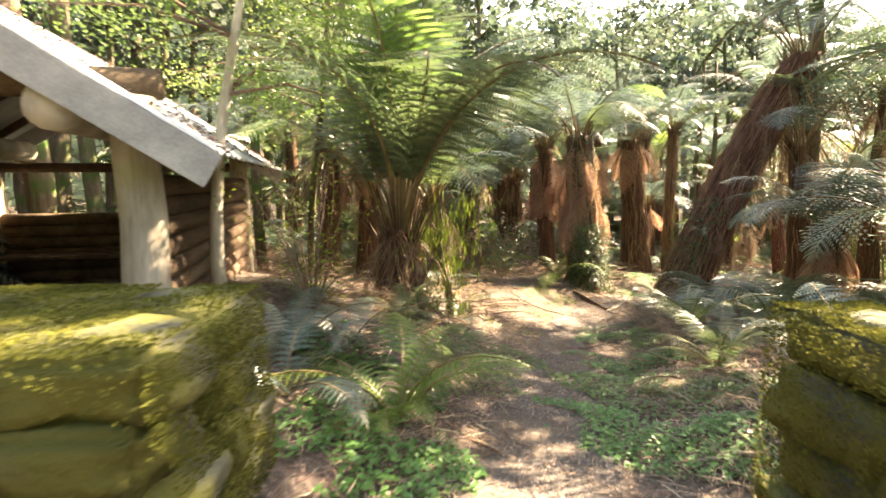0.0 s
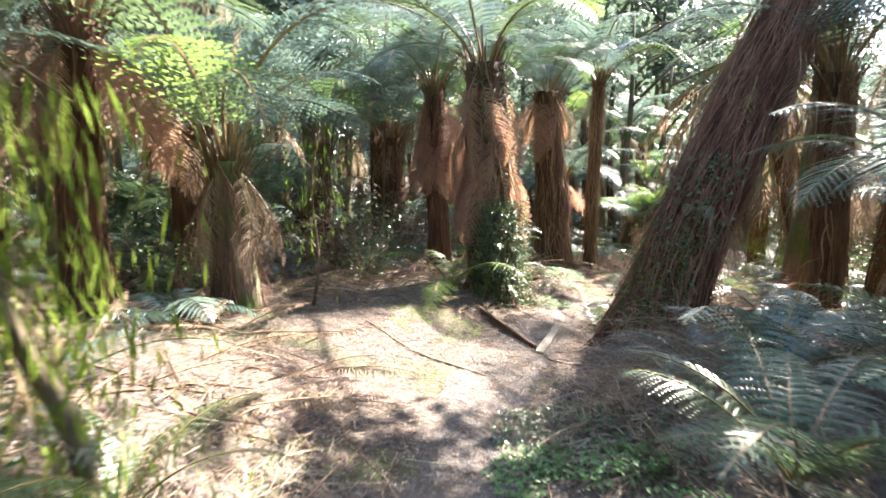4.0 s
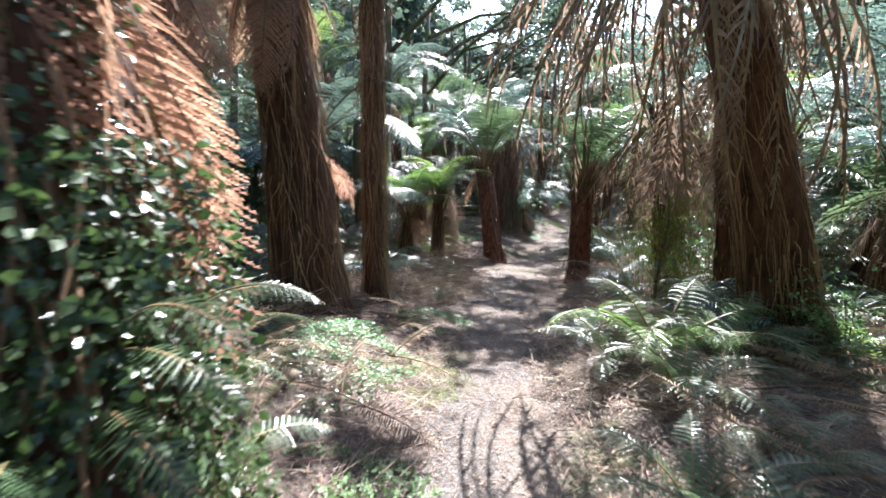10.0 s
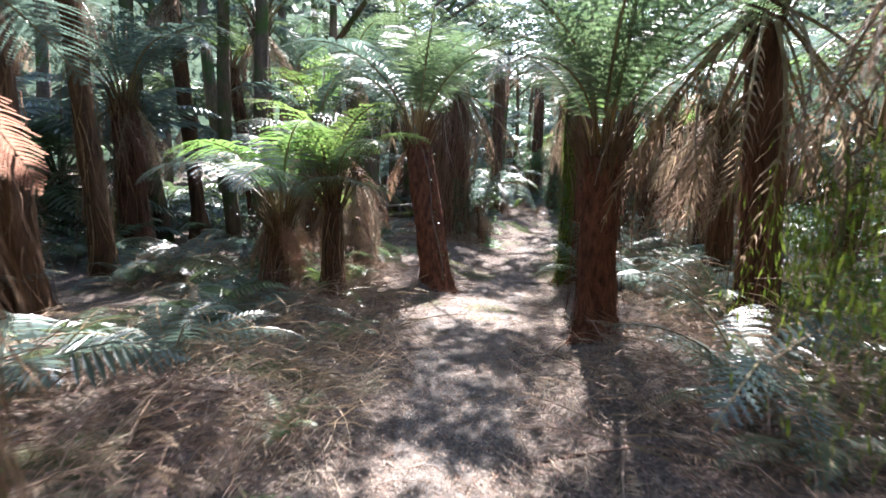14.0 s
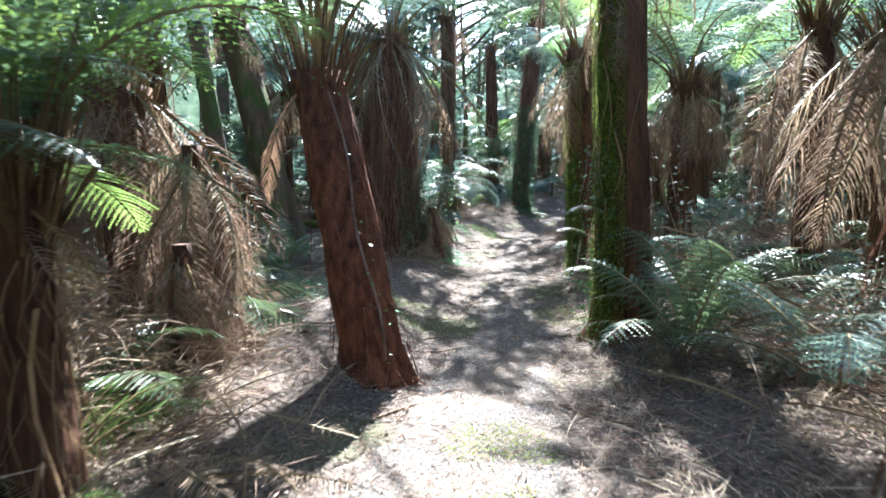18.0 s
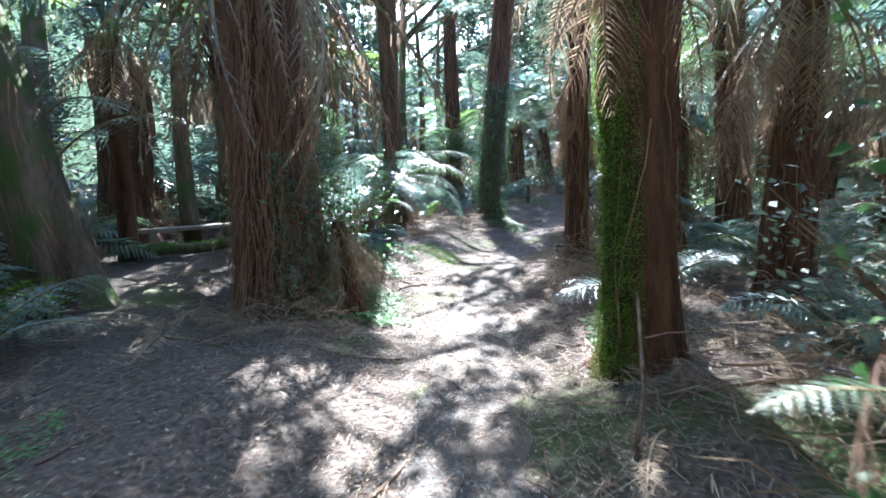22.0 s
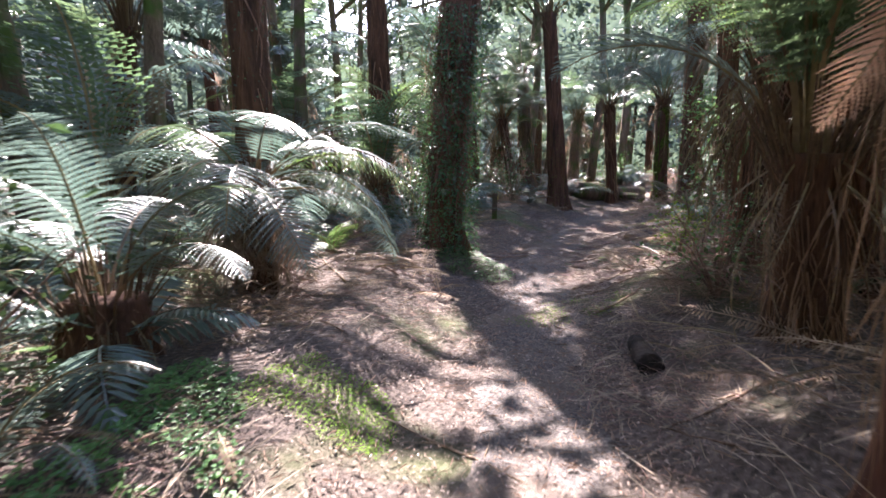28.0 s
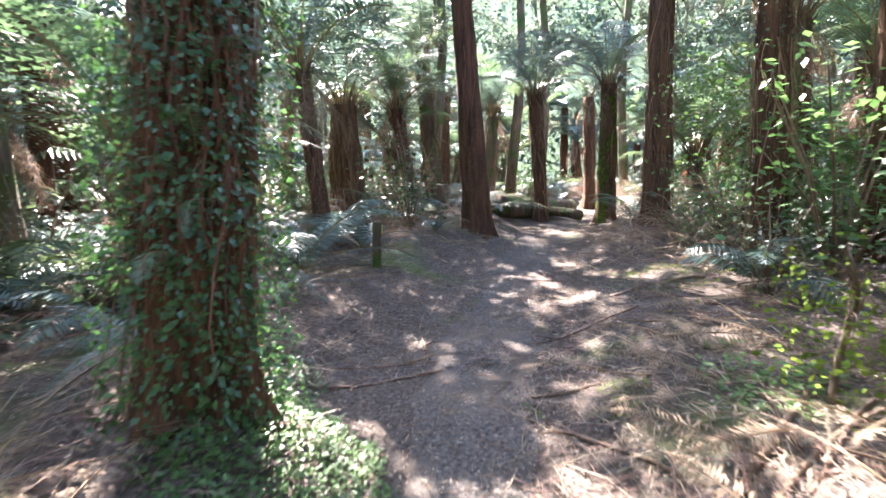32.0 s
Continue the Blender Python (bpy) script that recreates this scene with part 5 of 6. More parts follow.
# ---- stone gateposts at the start ----
def stone_wall(x0, x1, y0, y1, height, seed, label):
    rr = random.Random(seed)
    cx, cy = (x0 + x1) / 2, (y0 + y1) / 2
    z0 = min(ground_z(x0, y0), ground_z(x1, y1)) - 0.1
    top = thing("stone_wall", pose(cx, cy, z0), label, "stone wall", "stone gateposts")
    rows = 4
    h = (height + 0.1) / rows
    for r in range(rows):
        n_x = max(2, round((x1 - x0) / 0.5))
        n_y = 2
        for i in range(n_x):
            for j in range(n_y):
                sx, sy = (x1 - x0) / n_x, (y1 - y0) / n_y
                shift = (0.18 if r % 2 else -0.12) * sx
                px = x0 - cx + sx * (i + 0.5) + (shift if 0 < i < n_x - 1 else shift * 0.3)
                flare = 0.05 * (rows - 1 - r) / rows
                bm = box_bm(sx * 0.99, sy * 0.99, h * 0.97, 0.035)
                bmesh.ops.subdivide_edges(bm, edges=[e for e in bm.edges if e.calc_length() > 0.1], cuts=3, use_grid_fill=True)
                sd = rr.uniform(0, 50)
                for v in bm.verts:
                    v.co += v.co.normalized() * (0.07 * noise.noise(v.co * 4 + Vector((sd, sd, sd))) + 0.03 * noise.noise(v.co * 13 + Vector((sd, 0, sd))))
                part("stone", bm, STONE, top, "", pose(px * (1 + flare), (y0 - cy + sy * (j + 0.5)) * (1 + flare), h * (r + 0.5), rr.uniform(-2, 2), rr.uniform(-2, 2), rr.uniform(-3, 3)), True)
    # moss over the top and down the sides
    verts, faces = [], []
    hx, hy, hz = (x1 - x0) / 2 + 0.03, (y1 - y0) / 2 + 0.03, height + 0.1
    for _ in range(60000):
        q = rr.random()
        if q < 0.42:
            p, nrm = Vector((rr.uniform(-hx, hx), rr.uniform(-hy, hy), hz + 0.005)), Vector((0, 0, 1))
            keep = noise.noise(p * 3 + Vector((seed, 0, 0))) > -0.3
        else:
            s = rr.choice((-1, 1))
            if q < 0.75:
                p, nrm = Vector((hx * s * 1.01, rr.uniform(-hy, hy), hz * rr.random())), Vector((s, 0, 0))
            else:
                p, nrm = Vector((rr.uniform(-hx, hx), hy * s * 1.01, hz * rr.random())), Vector((0, s, 0))
            keep = noise.noise(p * 2.2 + Vector((seed * 3, 0, 0))) > (-0.02 if q >= 0.75 else -0.25)
        if not keep:
            continue
        ln = rr.uniform(0.006, 0.017)
        along = (nrm + Vector((rr.gauss(0, 0.6), rr.gauss(0, 0.6), rr.gauss(-0.2, 0.5)))).normalized() * ln
        across = along.cross(Vector((rr.gauss(0, 1), rr.gauss(0, 1), rr.gauss(0, 1)))).normalized() * (ln * 0.4)
        leaf_quad(verts, faces, p, along, across, 0)
    tagged(child("moss", mesh_of("moss_tufts", verts, faces, STONE_MOSS), top, None, "yellow-green moss cover"), kind="stuff")
    for i in range(5):
        r = rr.uniform(0.012, 0.035)
        vs = [Vector((r * rr.uniform(0.6, 1.3) * math.cos(a * 0.628), 0, r * rr.uniform(0.6, 1.3) * math.sin(a * 0.628))) for a in range(10)]
        vs = vs + [v * 0.85 + Vector((0, -0.004, 0)) for v in vs]
        fs = [tuple(range(19, 9, -1))] + [(a, (a + 1) % 10, 10 + (a + 1) % 10, 10 + a) for a in range(10)]
        child("lichen", mesh_of("lichen", vs, fs, LICHEN), top, pose(rr.uniform(-hx * 0.9, hx * 0.9), -hy - 0.035, hz * rr.uniform(0.55, 0.92)), "pale grey lichen spot")
    return top


stone_wall(-3.3, -0.86, 1.35, 2.3, 0.84, 1, "mossy wall of dark lichen-spotted stone beside the track")
stone_wall(1.42, 2.9, 1.0, 2.1, 0.9, 2, "mossy dark stone gatepost wall beside the track")


# ---- the log shelter ----
def shelter():
    base = pose(-2.2, 3.75, 0.0, 0, 0, 13)
    top = thing("log_shelter", base, "open log shelter with a corrugated steel roof", "shelter")
    W, L, slope = 3.4, 4.6, math.tan(radians(33))
    eave_x, eave_z = 0.62, 1.7
    for x, y, r, h in ((0, 0, 0.16, 2.1), (-W, 0, 0.16, 2.1), (0, L * 0.5, 0.13, 2.05), (0, L, 0.14, 2.05), (-W, L, 0.14, 2.05), (-W, L * 0.5, 0.13, 2.05)):
        pts = [(x + 0.012 * math.sin(k * 2 + x), y + 0.01 * math.cos(k * 3), -0.5 + (h + 0.5) * k / 6) for k in range(7)]
        v, f = tube(pts, [r * (1.08 - 0.025 * k) for k in range(7)], 16, 0.02, int(x * 3 + y * 5) + 30)
        child("post", mesh_of("post", v, f, POST_WOOD, True), top, None, "pale weathered round post")
    # beams along both sides and across
    for x in (-0.33, -W + 0.33):
        v, f = tube([(x, -0.45 + k * (L + 0.8) / 5, 1.97) for k in range(6)], [0.15] * 6, 16, 0.02, 3)
        child("beam", mesh_of("beam", v, f, POST_WOOD, True), top, None, "round log beam")
    for y in (0.35, L):
        v, f = tube([(-W - 0.1 + k * (W + 0.2) / 4, y, 1.72 if y > 1 else 2.25) for k in range(5)], [0.07 if y > 1 else 0.12] * 5, 12, 0.02, 4)
        child("tie_beam", mesh_of("tie_beam", v, f, LOG_WALL, True), top, None, "round log tie beam")
    # walls of lying logs
    for k in range(10):
        z = -0.06 + 0.17 * k
        v, f = tube([(0.02, 0.1 + j * (L - 0.1) / 5, z) for j in range(6)], [0.09] * 6, 10, 0.03, k)
        child("wall_log", mesh_of("wall_log", v, f, LOG_WALL, True), top)
        if k < 7:
            v, f = tube([(-W + 0.02, 0.1 + j * (L - 0.1) / 5, z) for j in range(6)], [0.09] * 6, 10, 0.03, k + 20)
            child("wall_log", mesh_of("wall_log", v, f, LOG_WALL, True), top)
            v, f = tube([(-W + 0.1 + j * (W - 0.2) / 5, L, z) for j in range(6)], [0.09] * 6, 10, 0.03, k + 40)
            child("wall_log", mesh_of("wall_log", v, f, LOG_WALL, True), top)
        if k < 4:
            v, f = tube([(-W + 0.1 + j * (W - 0.3) / 5, 0.02, z) for j in range(6)], [0.09] * 6, 10, 0.03, k + 60)
            child("wall_log", mesh_of("wall_log", v, f, LOG_WALL, True), top)
    bm = box_bm(W - 0.5, 0.42, 0.05, 0.008)
    part("bench_seat", bm, LOG_WALL, top, "dark timber bench", pose(-W / 2, L - 0.4, 0.45))
    # roof: two slopes of corrugated sheet on rafters
    for side in (1, -1):
        verts, faces = [], []
        rise_to = W / 2 + eave_x
        nx, ny = 2, 130
        for i in range(ny + 1):
            y = -0.5 + (L + 1.0) * i / ny
            for layer in (0, 1):
                for k in range(nx):
                    q = k / (nx - 1)
                    x = eave_x - q * rise_to
                    z = eave_z + q * rise_to * slope + 0.014 * math.sin(i * 1.05) - 0.012 * layer
                    verts.append(((x if side > 0 else -W - x), y, z))
        for i in range(ny):
            a, b = i * 4, (i + 1) * 4
            faces += [(a, a + 1, b + 1, b), (a + 2, b + 2, b + 3, a + 3), (a, b, b + 2, a + 2), (a + 1, a + 3, b + 3, b + 1)]
        child("roof_sheet", mesh_of("roof_sheet", verts, faces, TIN, True), top, None, "grey corrugated steel sheet")
        length = rise_to / math.cos(math.atan(slope))
        for y in (-0.5, L + 0.5):
            bm = box_bm(length - 0.05, 0.045, 0.24, 0.006)
            m = pose((eave_x - rise_to / 2) if side > 0 else (-W - eave_x + rise_to / 2), y, eave_z + rise_to * slope / 2 - 0.15, 0, math.degrees(math.atan(slope)) * (1 if side > 0 else -1), 0)
            part("barge_board", bm, FASCIA, top, "grey weathered barge board", m)
        for k in range(5):
            y = 0.1 + k * (L - 0.2) / 4
            bm = box_bm(length - 0.3, 0.06, 0.1, 0.01)
            m = pose((eave_x - rise_to / 2 - 0.1) if side > 0 else (-W - eave_x + rise_to / 2 + 0.1), y, eave_z + rise_to * slope / 2 - 0.03, 0, math.degrees(math.atan(slope)) * (1 if side > 0 else -1), 0)
            part("rafter", bm, LOG_WALL, top, "dark rafter", m)
    # moss and litter on the roof
    rr = random.Random(77)
    verts, faces = [], []
    for _ in range(2600):
        q = rr.random() ** 1.6
        x = eave_x - q * (W / 2 + eave_x)
        at = Vector((x, rr.uniform(-0.2, L + 0.4), eave_z + (eave_x - x) * slope + 0.02))
        if noise.noise((at.x * 1.5, at.y * 1.2, 3)) < -0.05:
            continue
        ln = rr.uniform(0.02, 0.07)
        along = Vector((rr.gauss(0, 1), rr.gauss(0, 1), rr.gauss(0, 0.4))).normalized() * ln
        leaf_quad(verts, faces, at, along, along.cross(Vector((0, 0.2, 1))).normalized() * ln * 0.25, 0)
    litter = tagged(new("roof_litter", mesh_of("roof_litter", verts, faces, LITTER_RED)), "dry brown fern litter lying on the shelter roof", "leaf litter", kind="stuff")
    litter.matrix_basis = base


shelter()


# ---- timber, bench, post, logs ----
def plank(name, a, b, width, thick, material, label, lift=0.0, seed=0, category="plank"):
    a, b = Vector((*a, ground_z(*a))), Vector((*b, ground_z(*b)))
    ln = (b - a).length
    bm = box_bm(ln, width, thick, 0.008)
    bmesh.ops.subdivide_edges(bm, edges=[e for e in bm.edges if e.calc_length() > ln * 0.6], cuts=6)
    for v in bm.verts:
        v.co.z += 0.006 * noise.noise((v.co.x * 3 + seed, v.co.y * 9, 0))
        v.co.y += 0.006 * noise.noise((v.co.x * 2 + seed, 4, v.co.z * 5))
    me = bpy.data.meshes.new(name)
    bm.to_mesh(me)
    bm.free()
    me.materials.append(material)
    ob = tagged(new(name, me), label, category, "timber edging")
    d = b - a
    ob.matrix_basis = Matrix.Translation((a + b) / 2 + Vector((0, 0, lift))) @ d.to_track_quat("X", "Z").to_matrix().to_4x4()
    return ob


plank("edging_board", (3.05, 11.75), (3.28, 10.0), 0.045, 0.13, LOG_WALL, "dark sawn timber edging board set into the track", -0.005, 1)
plank("edging_board", (3.95, 10.9), (3.25, 9.8), 0.1, 0.1, PALE_WOOD, "broad pale timber edging board beside the track", -0.005, 2)

bench = thing("bench", pose(20.2, 28.6, ground_z(20.2, 28.6), 0, 0, -28), "grey timber bench in the shade of tree ferns", "bench")
part("seat", box_bm(2.2, 0.3, 0.06, 0.008), PALE_WOOD, bench, "", pose(0, 0, 0.42))
part("seat", box_bm(2.2, 0.08, 0.05, 0.008), PALE_WOOD, bench, "", pose(0, 0.24, 0.42))
for px in (-0.85, 0.85):
    part("leg", box_bm(0.12, 0.34, 0.44, 0.008), PALE_WOOD, bench, "", pose(px, 0.05, 0.18))

post = thing("marker_post", pose(30.65, 26.75, ground_z(30.65, 26.75), 2, -3, 20), "short mossy marker post with a yellow tag beside the track", "marker post")
part("post", box_bm(0.11, 0.11, 0.75, 0.012), BARK, post, "", pose(0, 0, 0.22))
YELLOW = node_mat("yellow_paint", (0.4, 0.33, 0.05), (0.6, 0.5, 0.1), 0.6, 20, 90, 0.1)
part("tag", box_bm(0.07, 0.012, 0.09, 0.003), YELLOW, post, "faded yellow tag", pose(0.0, -0.064, 0.5))


def log(a, b, r, seed, material, label, lift=0.0, moss=0):
    a, b = Vector((*a, 0)), Vector((*b, 0))
    pts = [a.lerp(b, k / 9) for k in range(10)]
    for p in pts:
        p.z = ground_z(p.x, p.y) + r * 0.75 + lift + 0.03 * noise.noise((p.x, p.y, seed))
    o = pts[0].copy()
    v, f = tube([p - o for p in pts], [r * (1.05 - 0.03 * k + 0.08 * noise.noise((k, seed, 0))) for k in range(10)], 14, 0.06, seed)
    ob = tagged(new("log", mesh_of("log", v, f, material, True)), label, "log", "fallen logs")
    ob.matrix_basis = Matrix.Translation(o)
    if moss:
        rr = random.Random(seed)
        verts, faces = [], []
        for _ in range(moss):
            c = a.lerp(b, rr.random())
            z = ground_z(c.x, c.y) + r * 0.75 + lift
            an = rr.uniform(-0.3, 3.4)
            side = Vector((-(b - a).y, (b - a).x, 0)).normalized()
            nrm = side * math.cos(an) + Vector((0, 0, math.sin(an)))
            ln = rr.uniform(0.015, 0.04)
            al = (nrm + Vector((rr.gauss(0, 0.6), rr.gauss(0, 0.6), rr.gauss(0, 0.6)))).normalized() * ln
            leaf_quad(verts, faces, Vector((c.x, c.y, z)) + nrm * r * 0.98 - o, al, al.cross(Vector((rr.gauss(0, 1), rr.gauss(0, 1), 1))).normalized() * ln * 0.4, 0)
        tagged(child("moss", mesh_of("moss_tufts", verts, faces, MOSS), ob, None, "green moss tufts"), kind="stuff")
    return ob


log((18.5, 28.2), (20.2, 27.7), 0.1, 1, BARK, "mossy fallen branch log below the bench", 0.08, 900)
log((15.0, 24.3), (16.9, 26.0), 0.22, 2, BARK, "dark mossy log at the foot of a trunk", 0, 1500)
log((23.75, 23.05), (24.2, 23.2), 0.09, 3, ROTTEN, "short black rotting log beside the track")
log((37.5, 26.3), (41.5, 24.6), 0.3, 4, BARK, "grey fallen trunk lying across behind the track")
log((38.5, 24.3), (42.5, 27.0), 0.13, 5, BARK, "thin mossy log lying across in the distance", 0.1, 500)
log((5.2, 17.9), (2.4, 16.7), 0.1, 6, BARK, "thin dark log among dead fronds")
log((4.3, 13.7), (5.1, 14.4), 0.05, 7, BARK, "pale dry log among leaf litter")

# ---- plants beside the track ----
ground_fern(4.55, 10.75, 0.75, 9, 2, 61, "green fern at the foot of a leaning trunk")
ground_fern(5.3, 11.0, 0.9, 10, 2, 62, "green fern clump beside the track")
ground_fern(6.0, 11.7, 0.9, 10, 2, 63, "green fern clump beside the track")
ground_fern(-0.3, 3.2, 1.1, 12, 1, 1, "bright green fern with broad fronds beside the stone wall")
ground_fern(-0.95, 2.95, 0.8, 8, 0, 2, "dark blue-green fern beside the stone wall")
ground_fern(0.0, 4.5, 0.6, 8, 2, 3, "small green fern at the edge of the track")
ground_fern(-0.35, 5.8, 0.55, 8, 2, 4, "green fern at the foot of a tree fern")
ground_fern(0.2, 6.75, 0.75, 9, 2, 5, "fresh green fern under a mossy stem")
ground_fern(2.75, 4.9, 1.15, 10, 2, 6, "dark green fern with wide drooping fronds")
ground_fern(3.2, 6.5, 1.35, 10, 2, 7, "green fern below a leaning tree fern")
ground_fern(4.1, 7.6, 1.3, 9, 0, 8, "blue-green fern among litter")
ground_fern(7.3, 12.4, 1.0, 12, 2, 9, "full green fern clump beside the track")
ground_fern(7.9, 13.3, 0.95, 12, 2, 10, "full green fern clump beside the track")
ground_fern(8.5, 12.5, 1.05, 11, 2, 11, "green fern clump with long toothed fronds")
ground_fern(9.4, 11.6, 1.0, 10, 1, 12, "yellow-green fern in the light")
ground_fern(8.75, 14.1, 0.7, 9, 0, 13, "pale fern at the edge of the track")
ground_fern(9.9, 13.5, 0.9, 10, 1, 14, "yellow-green fern in the light")
ground_fern(10.7, 14.7, 0.75, 9, 2, 15, "green fern spreading over dry litter")
ground_fern(6.6, 11.4, 0.6, 7, 2, 16, "small fern hanging over a dry branch")
ground_fern(15.15, 18.3, 1.45, 9, 2, 17, "dark green fern with large drooping fronds", 4)
ground_fern(15.65, 18.3, 1.5, 9, 2, 18, "dark green fern with large drooping fronds", 8)
ground_fern(11.4, 20.2, 0.9, 8, 1, 19, "lime-green fern in sunlight")
ground_fern(20.9, 25.6, 1.0, 9, 0, 20, "blue-green fern among shrubs")
ground_fern(22.1, 27.1, 1.2, 10, 0, 21, "blue-green fern in half shade")
ground_fern(27.2, 26.9, 0.8, 8, 0, 22, "fern at the foot of an ivy-clad trunk")
ground_fern(26.0, 27.6, 1.0, 9, 1, 23, "bright fern beyond the track")
ground_fern(28.6, 28.2, 1.0, 9, 0, 24, "blue-green fern beyond the track")
ground_fern(30.6, 29.6, 1.1, 9, 0, 25, "blue-green fern beyond the track")
ground_fern(32.6, 28.2, 0.9, 9, 0, 26, "blue-green fern beyond the track")

for k, (x, y, rx, ry, n, m, sz) in enumerate((
    (-0.35, 2.7, 0.5, 0.5, 700, HERB, 0.05), (0.0, 4.9, 0.5, 0.9, 700, HERB, 0.035), (0.6, 5.6, 0.35, 0.6, 700, HERB, 0.035), (1.5, 3.2, 0.45, 1.0, 1500, HERB, 0.04), (1.9, 4.4, 0.5, 1.0, 1500, HERB, 0.04), (2.3, 5.6, 0.5, 0.9, 1200, HERB, 0.04), (2.6, 7.0, 0.5, 0.7, 900, HERB, 0.04), (-0.6, 3.9, 0.5, 0.6, 900, IVY, 0.06), (2.9, 7.6, 0.6, 0.8, 900, IVY, 0.04),
    (0.9, 7.4, 0.5, 0.9, 700, MOSS, 0.02), (6.0, 15.2, 0.9, 0.7, 2200, HERB, 0.035), (6.2, 14.3, 0.5, 0.5, 900, MOSS, 0.02), (5.2, 14.6, 0.8, 0.6, 1000, IVY, 0.04), (8.0, 16.2, 0.8, 0.5, 1500, HERB, 0.03),
    (2.3, 10.9, 0.6, 0.5, 900, MOSS, 0.02), (4.6, 12.9, 0.6, 0.5, 900, HERB, 0.035), (13.2, 18.9, 0.5, 0.35, 500, MOSS, 0.02), (15.2, 21.4, 0.5, 0.4, 700, MOSS, 0.02), (15.1, 22.9, 0.7, 0.5, 700, HERB, 0.03),
    (18.9, 23.5, 0.5, 0.45, 900, HERB, 0.045), (19.6, 24.1, 0.7, 0.4, 1100, HERB, 0.045), (21.0, 25.0, 0.7, 0.5, 1100, HERB, 0.04), (22.2, 24.8, 0.5, 0.4, 1000, MOSS, 0.022), (21.6, 25.3, 0.6, 0.3, 700, HERB, 0.04),
    (25.1, 23.95, 0.35, 0.6, 700, MOSS, 0.022), (26.6, 25.6, 0.6, 0.5, 1300, HERB, 0.04), (27.6, 26.5, 0.7, 0.5, 900, IVY, 0.045), (28.0, 24.2, 0.4, 0.35, 500, MOSS, 0.022), (30.5, 23.3, 0.9, 0.5, 900, MOSS, 0.022), (27.9, 23.2, 0.5, 0.4, 300, HERB, 0.05), (19.3, 20.9, 0.4, 0.3, 250, HERB, 0.06), (16.5, 20.0, 0.4, 0.3, 500, MOSS, 0.02),
)):
    herb_patch(x, y, rx * 1.15, ry * 1.15, int(n * (4.5 if m is MOSS else 2.4)), 500 + k, TRUNK_MOSS if m is MOSS and k % 2 else m, sz * (0.6 if m is MOSS else 0.85), 0.05 if m is MOSS else 0.14, "bright moss patch on the ground" if m is MOSS else "low patch of small green leaves on the ground", 40)


def shrub(x, y, s, seed, material, label, tall=1.0, size=0.07, count=800):
    place_shrub(shrub_kit(seed, size / max(1, s * 0.8), count, material, tall), scaled(pose(x, y, ground_z(x, y) - 0.02), s), label, "shrubs beside the track")


shrub(1.7, 15.0, 1.6, 31, IVY, "thin green shrub beside the clearing")
shrub(2.4, 15.4, 1.5, 32, LITTER, "dry pale twiggy shrub")
shrub(1.0, 13.9, 1.3, 33, LITTER_RED, "dry brown twiggy shrub")
shrub(19.5, 24.6, 1.5, 34, HERB, "fresh green shrub beside a broad trunk", 1.1, 0.06, 1000)
shrub(20.3, 25.9, 1.5, 35, IVY, "green shrub with small leaves")
shrub(24.9, 22.6, 0.9, 36, HERB, "green shrub with hanging leaves", 1.0, 0.06, 500)
shrub(27.6, 21.6, 1.5, 37, IVY, "leafy green shrub at the edge of the track", 1.0, 0.07, 900)
shrub(30.4, 21.8, 1.9, 38, HERB, "leafy green shrub in half shade", 1.0, 0.08, 900)
shrub(32.2, 21.0, 2.0, 39, HERB, "leafy green shrub in half shade", 1.0, 0.08, 900)
shrub(27.9, 22.3, 0.8, 40, LITTER, "pale dry shrub with mossy twigs", 1.0, 0.05)
shrub(-1.2, 4.6, 1.1, 41, MOSS, "pale green mossy shrub before the shelter", 1.2, 0.03, 1200)
for k, (x, y, s) in enumerate(((3.5, 7.6, 0.8), (4.3, 8.9, 0.7), (8.3, 17.2, 0.9), (9.2, 17.9, 1.0), (7.9, 17.9, 0.9), (9.9, 18.4, 1.0), (10.9, 19.2, 0.9), (10.4, 14.6, 0.8), (11.5, 15.6, 0.9), (12.6, 15.9, 0.9), (0.2, 13.6, 1.2), (1.2, 16.2, 1.3), (2.3, 17.2, 1.2), (0.2, 15.4, 1.4), (-1.4, 12.4, 1.2), (3.6, 17.6, 1.1), (-1.6, 6.2, 0.8), (-0.9, 5.5, 0.6), (11.9, 20.9, 1.1), (12.2, 22.0, 1.3), (10.3, 19.6, 0.9), (20.7, 21.0, 1.0), (21.4, 21.7, 0.9), (25.3, 22.4, 0.9), (24.6, 21.2, 1.1), (17.9, 23.7, 0.8), (23.7, 27.0, 0.9), (14.5, 16.6, 0.9), (15.6, 17.1, 1.0), (17.3, 18.2, 1.0))):
    ob = tagged(new("thicket", THICKETS[k % 4]), "tangle of dry brown fronds and stalks beside the track", "dead fronds", "dry thickets", "stuff")
    ob.matrix_basis = scaled(pose(x, y, ground_z(x, y) - 0.03, 0, 0, 67 * k), s)
